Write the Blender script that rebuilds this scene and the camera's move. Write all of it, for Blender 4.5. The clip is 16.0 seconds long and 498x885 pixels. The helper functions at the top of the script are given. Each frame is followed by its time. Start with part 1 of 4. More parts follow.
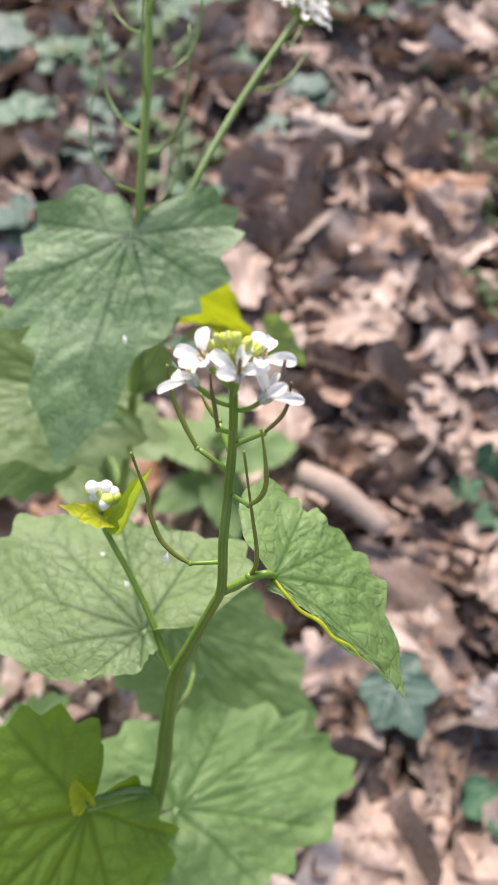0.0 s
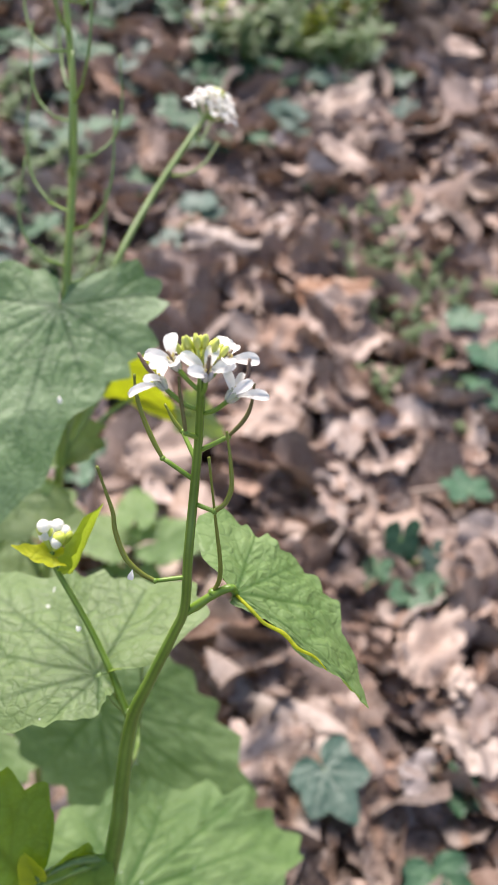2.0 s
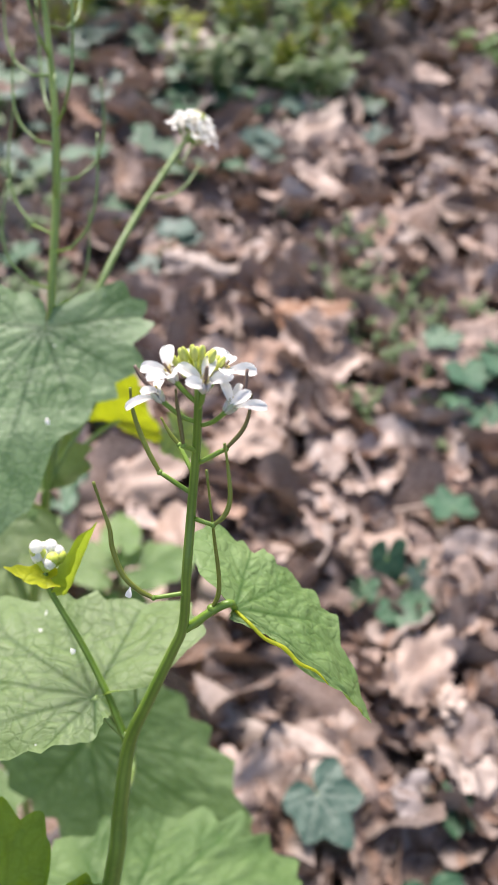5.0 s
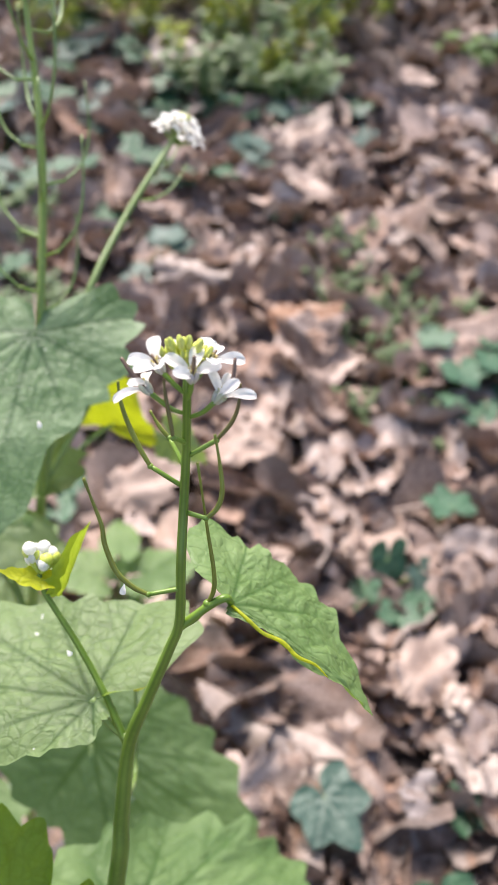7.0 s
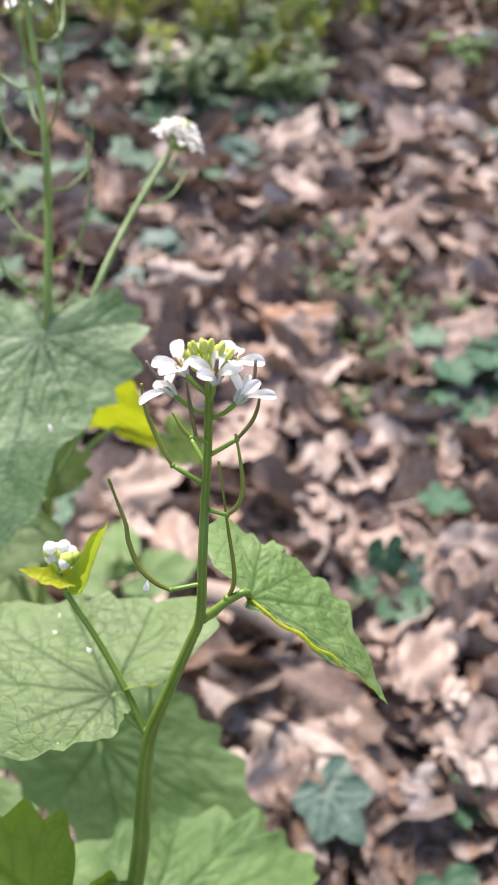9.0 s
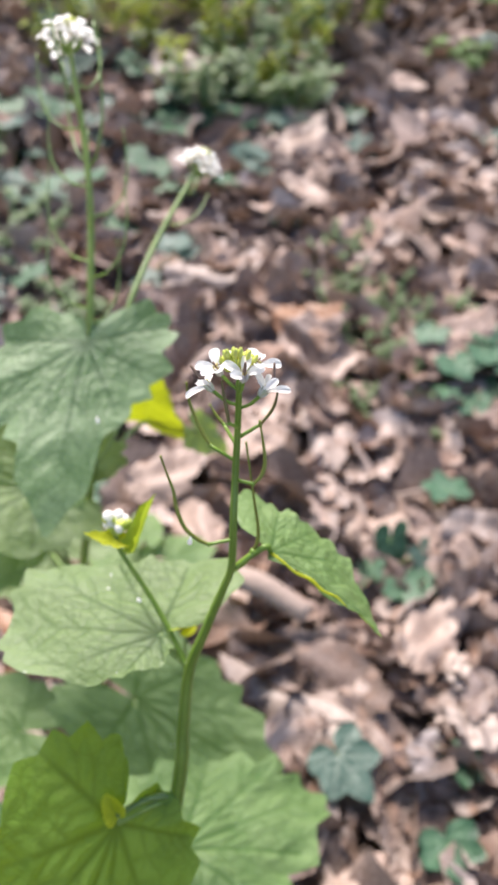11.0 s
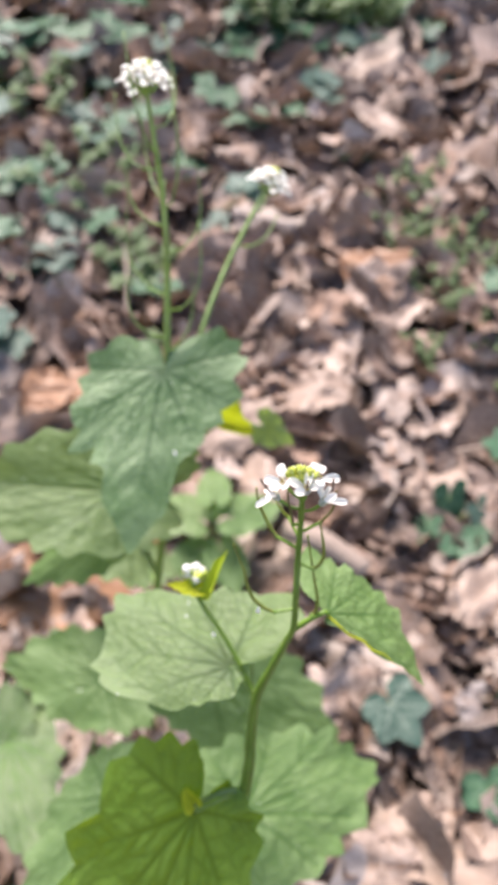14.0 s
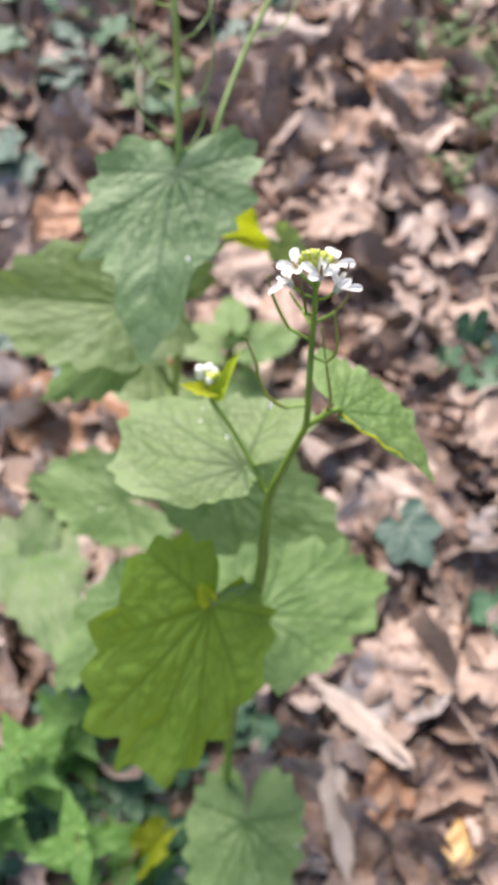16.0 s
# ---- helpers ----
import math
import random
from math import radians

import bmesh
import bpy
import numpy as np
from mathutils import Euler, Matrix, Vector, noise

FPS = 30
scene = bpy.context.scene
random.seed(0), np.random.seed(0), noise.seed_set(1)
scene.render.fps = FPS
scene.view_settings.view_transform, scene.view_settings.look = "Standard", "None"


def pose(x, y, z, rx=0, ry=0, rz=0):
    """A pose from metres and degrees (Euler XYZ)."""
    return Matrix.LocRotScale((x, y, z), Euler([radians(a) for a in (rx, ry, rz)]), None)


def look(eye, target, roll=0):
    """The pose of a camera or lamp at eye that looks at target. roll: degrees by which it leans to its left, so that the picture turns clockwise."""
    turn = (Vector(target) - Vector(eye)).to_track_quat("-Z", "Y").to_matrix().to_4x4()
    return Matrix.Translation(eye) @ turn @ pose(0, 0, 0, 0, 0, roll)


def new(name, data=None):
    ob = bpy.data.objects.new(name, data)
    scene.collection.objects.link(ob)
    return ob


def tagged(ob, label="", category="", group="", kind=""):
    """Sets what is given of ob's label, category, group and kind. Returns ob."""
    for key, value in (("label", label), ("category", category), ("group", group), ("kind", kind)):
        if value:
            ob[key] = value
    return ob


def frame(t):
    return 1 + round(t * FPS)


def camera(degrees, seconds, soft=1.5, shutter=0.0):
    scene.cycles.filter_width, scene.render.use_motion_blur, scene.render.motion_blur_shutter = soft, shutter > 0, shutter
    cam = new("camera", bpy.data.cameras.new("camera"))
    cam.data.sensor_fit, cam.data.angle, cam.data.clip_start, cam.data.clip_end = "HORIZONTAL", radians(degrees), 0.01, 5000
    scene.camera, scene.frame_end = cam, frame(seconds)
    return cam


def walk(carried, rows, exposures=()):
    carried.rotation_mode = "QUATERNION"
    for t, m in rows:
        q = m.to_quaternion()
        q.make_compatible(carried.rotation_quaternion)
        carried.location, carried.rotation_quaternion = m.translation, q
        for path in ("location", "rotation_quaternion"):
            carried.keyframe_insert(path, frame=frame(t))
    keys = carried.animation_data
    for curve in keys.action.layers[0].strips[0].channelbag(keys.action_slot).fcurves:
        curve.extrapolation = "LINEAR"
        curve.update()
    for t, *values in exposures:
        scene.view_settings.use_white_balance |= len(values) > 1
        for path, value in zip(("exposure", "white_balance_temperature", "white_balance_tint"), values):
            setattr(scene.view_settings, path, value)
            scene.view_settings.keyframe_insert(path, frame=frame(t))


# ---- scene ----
cam = camera(34.0, 16.0, soft=0.55)
PATH = [
    (0, (0.07, 0.036, 0.557), (-0.224, 1.026, -1.155), 2.9),
    (0.5, (0.07, 0.028, 0.552), (-0.156, 1.167, -1.076), 5.8),
    (1, (0.066, 0.022, 0.548), (-0.083, 1.238, -1.034), 8.0),
    (1.5, (0.065, 0.018, 0.548), (-0.064, 1.276, -1.001), 8.9),
    (2, (0.064, 0.012, 0.55), (-0.058, 1.297, -0.978), 9.1),
    (2.5, (0.067, 0.012, 0.546), (-0.034, 1.315, -0.968), 9.7),
    (3, (0.061, 0.011, 0.546), (-0.032, 1.331, -0.954), 9.9),
    (3.5, (0.061, 0.011, 0.547), (-0.034, 1.341, -0.943), 9.6),
    (4, (0.06, 0.01, 0.55), (-0.03, 1.346, -0.936), 9.5),
    (6.5, (0.063, 0.01, 0.542), (-0.022, 1.361, -0.931), 8.0),
    (7, (0.063, 0.009, 0.544), (-0.022, 1.365, -0.924), 7.5),
    (7.5, (0.06, 0.009, 0.544), (-0.017, 1.367, -0.922), 7.6),
    (8, (0.059, 0.007, 0.544), (-0.01, 1.369, -0.919), 7.7),
    (8.5, (0.058, 0.008, 0.545), (-0.004, 1.37, -0.919), 7.6),
    (11, (0.057, -0.029, 0.578), (-0.027, 1.323, -0.894), 6.1),
    (11.5, (0.053, -0.014, 0.591), (-0.053, 1.295, -0.917), 5.2),
    (12, (0.056, -0.005, 0.6), (-0.064, 1.239, -0.961), 4.6),
    (12.5, (0.052, -0.001, 0.619), (-0.111, 1.184, -0.984), 3.3),
    (13, (0.053, -0.011, 0.621), (-0.117, 1.125, -1.016), 3.1),
    (13.5, (0.054, -0.005, 0.631), (-0.119, 1.125, -1.01), 2.9),
    (14, (0.05, -0.005, 0.635), (-0.15, 1.119, -1.007), 1.7),
    (14.5, (0.047, -0.001, 0.636), (-0.192, 1.095, -1.019), -0.1),
    (15, (0.044, 0.004, 0.616), (-0.188, 1.06, -1.066), -0.1),
    (15.5, (0.052, -0.002, 0.603), (-0.147, 0.943, -1.149), 0.3),
    (16, (0.055, -0.016, 0.623), (-0.127, 0.783, -1.201), -0.5),
]
walk(cam, [(t, look(eye, target, roll)) for t, eye, target, roll in PATH], [(0, 1.29, 6850, 18), (4, 1.31, 6800, 18), (6.5, 1.41, 6750, 18), (12, 1.43, 6750, 18), (16, 1.39, 6850, 18)])
cam.data.dof.use_dof = True
cam.data.dof.focus_distance = 0.163
cam.data.dof.aperture_fstop = 25.0

# ---- world and light: bright overcast sky over a wood floor ----
world = bpy.data.worlds.new("sky")
scene.world = world
world.use_nodes = True
wn = world.node_tree.nodes
sky = wn.new("ShaderNodeTexSky")
sky.sky_type = "NISHITA"
sky.sun_disc = False
sky.sun_elevation = radians(52)
sky.sun_rotation = radians(-30)
wn["Background"].inputs["Strength"].default_value = 0.1
world.node_tree.links.new(sky.outputs["Color"], wn["Background"].inputs["Color"])
sun = new("sun", bpy.data.lights.new("sun", "SUN"))
sun.data.energy, sun.data.angle, sun.data.color = 3.35, radians(30), (1.0, 0.95, 0.89)
sun.matrix_world = look((-1.2, 2.1, 3.1), (0, 0, 0))
tagged(sun, "soft daylight sun behind thin cloud", "sun", kind="structure")

rng = random.Random(7)


# ---- materials ----
def material(name):
    m = bpy.data.materials.new(name)
    m.use_nodes = True
    return m, m.node_tree.nodes, m.node_tree.links, m.node_tree.nodes["Principled BSDF"]


def ramp(nodes, stops):
    r = nodes.new("ShaderNodeValToRGB")
    while len(r.color_ramp.elements) < len(stops):
        r.color_ramp.elements.new(0.5)
    for el, (p, c) in zip(r.color_ramp.elements, stops):
        el.position, el.color = p, (*c, 1)
    return r


def mix_colour(nodes, links, fac, a, b):
    m = nodes.new("ShaderNodeMix")
    m.data_type = "RGBA"
    for sock, v in ((m.inputs[0], fac), (m.inputs[6], a), (m.inputs[7], b)):
        if isinstance(v, bpy.types.NodeSocket):
            links.new(v, sock)
        elif isinstance(v, tuple):
            sock.default_value = (*v, 1)
        else:
            sock.default_value = v
    return m.outputs[2]


def noise_node(nodes, links, scale, detail=3.0, vec=None):
    n = nodes.new("ShaderNodeTexNoise")
    n.inputs["Scale"].default_value, n.inputs["Detail"].default_value = scale, detail
    if vec is None:
        vec = nodes.new("ShaderNodeTexCoord").outputs["Object"]
    links.new(vec, n.inputs["Vector"])
    return n.outputs["Fac"]


def bump(nodes, links, height, bsdf, strength, distance):
    b = nodes.new("ShaderNodeBump")
    b.inputs["Strength"].default_value, b.inputs["Distance"].default_value = strength, distance
    links.new(height, b.inputs["Height"])
    links.new(b.outputs["Normal"], bsdf.inputs["Normal"])


def translucent(nodes, links, bsdf, colour, amount):
    """Lets part of the light through a thin sheet."""
    t = nodes.new("ShaderNodeBsdfTranslucent")
    if isinstance(colour, tuple):
        t.inputs["Color"].default_value = (*colour, 1)
    else:
        links.new(colour, t.inputs["Color"])
    mx = nodes.new("ShaderNodeMixShader")
    mx.inputs[0].default_value = amount
    links.new(bsdf.outputs[0], mx.inputs[1])
    links.new(t.outputs[0], mx.inputs[2])
    links.new(mx.outputs[0], nodes["Material Output"].inputs["Surface"])


def leaf_material(name, dark, light, vein, through_colour, amount=0.35, rough=0.52, fleck=0.0):
    m, n, l, b = material(name)
    big = noise_node(n, l, 45, 3)
    col = mix_colour(n, l, ramp_fac(n, l, big, 0.35, 0.65), dark, light)
    fine = noise_node(n, l, 900, 4)
    col = mix_colour(n, l, ramp_fac(n, l, fine, 0.45, 0.8), col, light)
    at = n.new("ShaderNodeAttribute")
    at.attribute_name = "vein"
    net = n.new("ShaderNodeTexVoronoi")
    net.feature = "DISTANCE_TO_EDGE"
    net.inputs["Scale"].default_value = 280
    here = n.new("ShaderNodeTexCoord").outputs["Object"]
    wob = n.new("ShaderNodeTexNoise")
    wob.inputs["Scale"].default_value = 160
    l.new(here, wob.inputs["Vector"])
    warp = n.new("ShaderNodeVectorMath")
    warp.operation = "MULTIPLY_ADD"
    warp.inputs[1].default_value = (0.006, 0.006, 0.006)
    l.new(wob.outputs["Color"], warp.inputs[0])
    l.new(here, warp.inputs[2])
    l.new(warp.outputs[0], net.inputs["Vector"])
    cell = ramp_fac(n, l, net.outputs["Distance"], 0.0, 0.16)
    inv = n.new("ShaderNodeMath")
    inv.operation = "MULTIPLY_ADD"
    inv.inputs[1].default_value, inv.inputs[2].default_value = -1.0, 1.0
    l.new(cell, inv.inputs[0])
    patch = n.new("ShaderNodeMath")
    patch.operation = "MULTIPLY"
    l.new(inv.outputs[0], patch.inputs[0])
    here_and_there = n.new("ShaderNodeMapRange")
    here_and_there.inputs["From Min"].default_value, here_and_there.inputs["From Max"].default_value = 0.42, 0.66
    here_and_there.inputs["To Min"].default_value, here_and_there.inputs["To Max"].default_value = 0.04, 0.42
    l.new(noise_node(n, l, 70, 2), here_and_there.inputs["Value"])
    l.new(here_and_there.outputs[0], patch.inputs[1])
    col = mix_colour(n, l, patch.outputs[0], col, vein)
    col = mix_colour(n, l, at.outputs["Fac"], col, vein)
    if fleck:
        sp = noise_node(n, l, 260, 1)
        col = mix_colour(n, l, ramp_fac(n, l, sp, 0.775, 0.79), col, (0.55, 0.6, 0.5))
    l.new(col, b.inputs["Base Color"])
    b.inputs["Roughness"].default_value = rough
    b.inputs["Specular IOR Level"].default_value = 0.36
    bump(n, l, cell, b, 0.34, 0.0005)
    translucent(n, l, b, through_colour, amount)
    return m


def ramp_fac(nodes, links, value, lo, hi):
    r = nodes.new("ShaderNodeMapRange")
    r.inputs["From Min"].default_value, r.inputs["From Max"].default_value = lo, hi
    links.new(value, r.inputs["Value"])
    return r.outputs["Result"]


LEAF_GREEN = leaf_material("leaf_green", (0.115, 0.205, 0.070), (0.195, 0.295, 0.120), (0.05, 0.12, 0.03), (0.22, 0.37, 0.04), fleck=1)
LEAF_PALE = leaf_material("leaf_pale", (0.155, 0.235, 0.095), (0.215, 0.305, 0.148), (0.03, 0.08, 0.025), (0.33, 0.46, 0.07), 0.44, fleck=1)
LEAF_BLUE = leaf_material("leaf_bluegreen", (0.115, 0.20, 0.09), (0.21, 0.305, 0.165), (0.022, 0.07, 0.028), (0.19, 0.34, 0.02), 0.32, 0.5, fleck=1)
LEAF_FRESH = leaf_material("leaf_fresh", (0.11, 0.20, 0.06), (0.195, 0.29, 0.115), (0.04, 0.10, 0.022), (0.24, 0.38, 0.04))
LEAF_NETTLE = leaf_material("leaf_nettle", (0.055, 0.15, 0.025), (0.12, 0.25, 0.055), (0.05, 0.13, 0.02), (0.16, 0.34, 0.02), 0.3)
LEAF_YELLOW = leaf_material("leaf_yellow", (0.19, 0.25, 0.012), (0.29, 0.33, 0.02), (0.14, 0.2, 0.012), (0.36, 0.42, 0.01), 0.5)
LEAF_LIME = leaf_material("leaf_lime", (0.105, 0.22, 0.022), (0.175, 0.30, 0.05), (0.03, 0.09, 0.01), (0.32, 0.47, 0.005), 0.42)
IVY_DARK = leaf_material("ivy_dark", (0.018, 0.06, 0.03), (0.04, 0.11, 0.055), (0.10, 0.19, 0.10), (0.04, 0.12, 0.02), 0.12, 0.42)
IVY_BLUE = leaf_material("ivy_blue", (0.03, 0.075, 0.055), (0.062, 0.118, 0.09), (0.16, 0.21, 0.165), (0.08, 0.18, 0.06), 0.15, 0.45)
BRACT = leaf_material("bract_yellow", (0.38, 0.43, 0.02), (0.5, 0.53, 0.04), (0.26, 0.32, 0.02), (0.72, 0.75, 0.02), 0.5)
BRACT_GREEN = leaf_material("bract_green", (0.22, 0.32, 0.03), (0.32, 0.41, 0.06), (0.15, 0.24, 0.02), (0.45, 0.58, 0.03), 0.5)
SHRUB = leaf_material("shrub_leaf", (0.17, 0.22, 0.06), (0.30, 0.34, 0.11), (0.15, 0.2, 0.05), (0.42, 0.48, 0.08), 0.5)
HERB = leaf_material("herb_green", (0.085, 0.14, 0.06), (0.20, 0.255, 0.14), (0.1, 0.2, 0.05), (0.2, 0.35, 0.05), 0.35)


def stem_material(name, a, b_, rough=0.4):
    m, n, l, b = material(name)
    big = noise_node(n, l, 60, 2)
    fine = noise_node(n, l, 700, 3)
    col = mix_colour(n, l, ramp_fac(n, l, big, 0.35, 0.65), a, b_)
    col = mix_colour(n, l, ramp_fac(n, l, fine, 0.5, 0.9), col, b_)
    rib = n.new("ShaderNodeAttribute")
    rib.attribute_name = "vein"
    l.new(mix_colour(n, l, rib.outputs["Fac"], col, tuple(q * 0.55 for q in a)), b.inputs["Base Color"])
    b.inputs["Roughness"].default_value = rough
    b.inputs["Subsurface Weight"].default_value = 0.15
    b.inputs["Subsurface Radius"].default_value = (0.0008, 0.001, 0.0003)
    bump(n, l, fine, b, 0.2, 0.0002)
    return m


STEM = stem_material("stem_green", (0.105, 0.20, 0.015), (0.175, 0.285, 0.035))
STEM_DULL = stem_material("stem_dull", (0.125, 0.20, 0.045), (0.19, 0.28, 0.085))
STEM_PALE = stem_material("stem_pale", (0.18, 0.27, 0.04), (0.26, 0.36, 0.08))
POD = stem_material("pod_olive", (0.115, 0.135, 0.012), (0.21, 0.25, 0.03))
POD_BROWN = stem_material("pod_brown", (0.10, 0.075, 0.02), (0.15, 0.14, 0.03))
BUD = stem_material("bud_yellowgreen", (0.42, 0.50, 0.06), (0.62, 0.66, 0.16), 0.5)
SEPAL = stem_material("sepal_pale", (0.38, 0.42, 0.24), (0.55, 0.5, 0.48), 0.5)
PISTIL = stem_material("pistil_purple", (0.13, 0.075, 0.07), (0.2, 0.14, 0.08), 0.45)
ANTHER = stem_material("anther_yellow", (0.5, 0.42, 0.1), (0.6, 0.5, 0.2), 0.7)

PETAL, n, l, b = material("petal_white")
fine = noise_node(n, l, 500, 3)
l.new(mix_colour(n, l, fine, (0.92, 0.90, 0.84), (0.96, 0.94, 0.89)), b.inputs["Base Color"])
b.inputs["Roughness"].default_value = 0.55
translucent(n, l, b, (0.9, 0.91, 0.87), 0.42)


def litter_material(name, random_out, tone=1.0):
    m, n, l, b = material(name)
    if random_out == "object":
        rnd = n.new("ShaderNodeObjectInfo").outputs["Random"]
    else:
        rnd = n.new("ShaderNodeNewGeometry").outputs["Random Per Island"]
    r = ramp(n, [(0.0, (0.045, 0.035, 0.031)), (0.1, (0.15, 0.108, 0.09)), (0.24, (0.42, 0.32, 0.27)), (0.38, (0.29, 0.205, 0.165)), (0.5, (0.5, 0.40, 0.345)),
                 (0.6, (0.25, 0.14, 0.09)), (0.7, (0.60, 0.49, 0.425)), (0.84, (0.38, 0.325, 0.295)), (0.93, (0.15, 0.118, 0.105)), (1.0, (0.05, 0.04, 0.036))])
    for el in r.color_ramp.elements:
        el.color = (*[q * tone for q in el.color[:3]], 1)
    l.new(rnd, r.inputs[0])
    big = noise_node(n, l, 38, 4)
    col = mix_colour(n, l, ramp_fac(n, l, big, 0.42, 0.8), r.outputs[0], (0.13, 0.085, 0.065))
    fine = noise_node(n, l, 420, 5)
    col = mix_colour(n, l, ramp_fac(n, l, fine, 0.5, 0.8), col, (0.54, 0.43, 0.36))
    specks = noise_node(n, l, 150, 4)
    col = mix_colour(n, l, ramp_fac(n, l, specks, 0.58, 0.72), col, (0.10, 0.07, 0.055))
    at = n.new("ShaderNodeAttribute")
    at.attribute_name = "vein"
    col = mix_colour(n, l, at.outputs["Fac"], col, (0.24, 0.14, 0.09))
    l.new(col, b.inputs["Base Color"])
    b.inputs["Roughness"].default_value = 0.62
    b.inputs["Specular IOR Level"].default_value = 0.3
    bump(n, l, fine, b, 0.9, 0.001)
    translucent(n, l, b, (0.32, 0.2, 0.12), 0.08)
    return m


LITTER = litter_material("litter_leaf", "object")
LITTER_FAR = litter_material("litter_leaf_joined", "island")
# same litter with its ramp scaled to 0.55, for two oval spots
LITTER_DARK = litter_material("litter_leaf_dark", "object", 0.55)
LITTER_DARK_FAR = litter_material("litter_leaf_dark_joined", "island", 0.55)

SOIL, n, l, b = material("soil")
co = n.new("ShaderNodeTexCoord").outputs["Object"]
big, fine = noise_node(n, l, 9, 6, co), noise_node(n, l, 160, 6, co)
col = mix_colour(n, l, ramp_fac(n, l, big, 0.35, 0.65), (0.03, 0.022, 0.017), (0.075, 0.052, 0.038))
col = mix_colour(n, l, ramp_fac(n, l, fine, 0.45, 0.75), col, (0.15, 0.105, 0.08))
# far from the path the litter is part of the surface
cells = n.new("ShaderNodeTexVoronoi")
cells.inputs["Scale"].default_value = 22
l.new(co, cells.inputs["Vector"])
sep = n.new("ShaderNodeSeparateColor")
l.new(cells.outputs["Color"], sep.inputs[0])
brown = ramp(n, [(0, (0.06, 0.045, 0.038)), (0.3, (0.2, 0.145, 0.115)), (0.6, (0.33, 0.25, 0.205)), (1, (0.12, 0.08, 0.06))])
l.new(sep.outputs[0], brown.inputs[0])
far = n.new("ShaderNodeVectorMath")
far.operation = "LENGTH"
l.new(co, far.inputs[0])
l.new(mix_colour(n, l, ramp_fac(n, l, far.outputs["Value"], 1.3, 2.0), col, brown.outputs[0]), b.inputs["Base Color"])
b.inputs["Roughness"].default_value = 0.9
bump(n, l, fine, b, 0.8, 0.006)

BARK, n, l, b = material("twig_bark")
fine = noise_node(n, l, 240, 5)
l.new(mix_colour(n, l, fine, (0.16, 0.115, 0.09), (0.42, 0.33, 0.27)), b.inputs["Base Color"])
b.inputs["Roughness"].default_value = 0.8
bump(n, l, fine, b, 0.6, 0.001)

# ---- mesh helpers ----
BASE = {}


def thing(name, base, label, category, group="", kind=""):
    ob = new(name)
    ob.location = base
    ob.empty_display_size = 0.01
    BASE[ob] = Vector(base)
    return tagged(ob, label, category, group, kind)


def mesh_data(name, verts, faces, mat, vein=None, smooth=True):
    me = bpy.data.meshes.new(name)
    me.from_pydata([tuple(map(float, v)) for v in verts], [], [tuple(f) for f in faces])
    if vein is not None:
        a = me.attributes.new("vein", "FLOAT", "POINT")
        a.data.foreach_set("value", np.asarray(vein, dtype=np.float32))
    if smooth:
        me.polygons.foreach_set("use_smooth", [True] * len(me.polygons))
    me.materials.append(mat)
    me.update()
    return me


def part(name, geo, mat, parent, label="", kind=""):
    """One mesh, given in world places, under a thing or a part."""
    verts, faces, *rest = geo
    base = BASE[parent]
    me = mesh_data(name, np.asarray(verts) - np.array(base), faces, mat, rest[0] if rest else None)
    ob = new(name, me)
    ob.parent = parent
    BASE[ob] = base
    return tagged(ob, label, kind=kind)


def join(*geos):
    verts, faces, vein = [], [], []
    for g in geos:
        k = len(verts)
        verts.extend(map(tuple, g[0]))
        faces.extend([tuple(i + k for i in f) for f in g[1]])
        vein.extend(g[2] if len(g) > 2 else [0.0] * len(g[0]))
    return verts, faces, vein


def spline(points, steps):
    """A smooth line through points."""
    p = [Vector(q) for q in points]
    p = [2 * p[0] - p[1]] + p + [2 * p[-1] - p[-2]]
    out = []
    for i in range(1, len(p) - 2):
        for s in range(steps):
            t = s / steps
            out.append(0.5 * (2 * p[i] + (p[i + 1] - p[i - 1]) * t + (2 * p[i - 1] - 5 * p[i] + 4 * p[i + 1] - p[i + 2]) * t * t
                              + (3 * p[i] - p[i - 1] - 3 * p[i + 1] + p[i + 2]) * t ** 3))
    out.append(p[-2].copy())
    return out


def tube(points, radii, steps=6, sides=10, ridge=0.0):
    """A round stem through points; radii run evenly along it."""
    line = spline(points, steps)
    verts, faces = [], []
    side = None
    for i, c in enumerate(line):
        d = (line[min(i + 1, len(line) - 1)] - line[max(i - 1, 0)]).normalized()
        side = d.orthogonal().normalized() if side is None else (side - d * side.dot(d)).normalized()
        up = d.cross(side)
        f = i / (len(line) - 1) * (len(radii) - 1)
        k = min(int(f), len(radii) - 2)
        r = radii[k] + (radii[k + 1] - radii[k]) * (f - k)
        for s in range(sides):
            a = 2 * math.pi * s / sides
            q = r * (1 + ridge * (s % 2))
            verts.append(c + side * math.cos(a) * q + up * math.sin(a) * q)
    for i in range(len(line) - 1):
        for s in range(sides):
            a, b2 = i * sides + s, i * sides + (s + 1) % sides
            faces.append((a, b2, b2 + sides, a + sides))
    faces.append(tuple(range(sides - 1, -1, -1)))
    faces.append(tuple((len(line) - 1) * sides + s for s in range(sides)))
    return verts, faces, [0.0 if s % 2 or not ridge else 0.55 for _ in line for s in range(sides)]


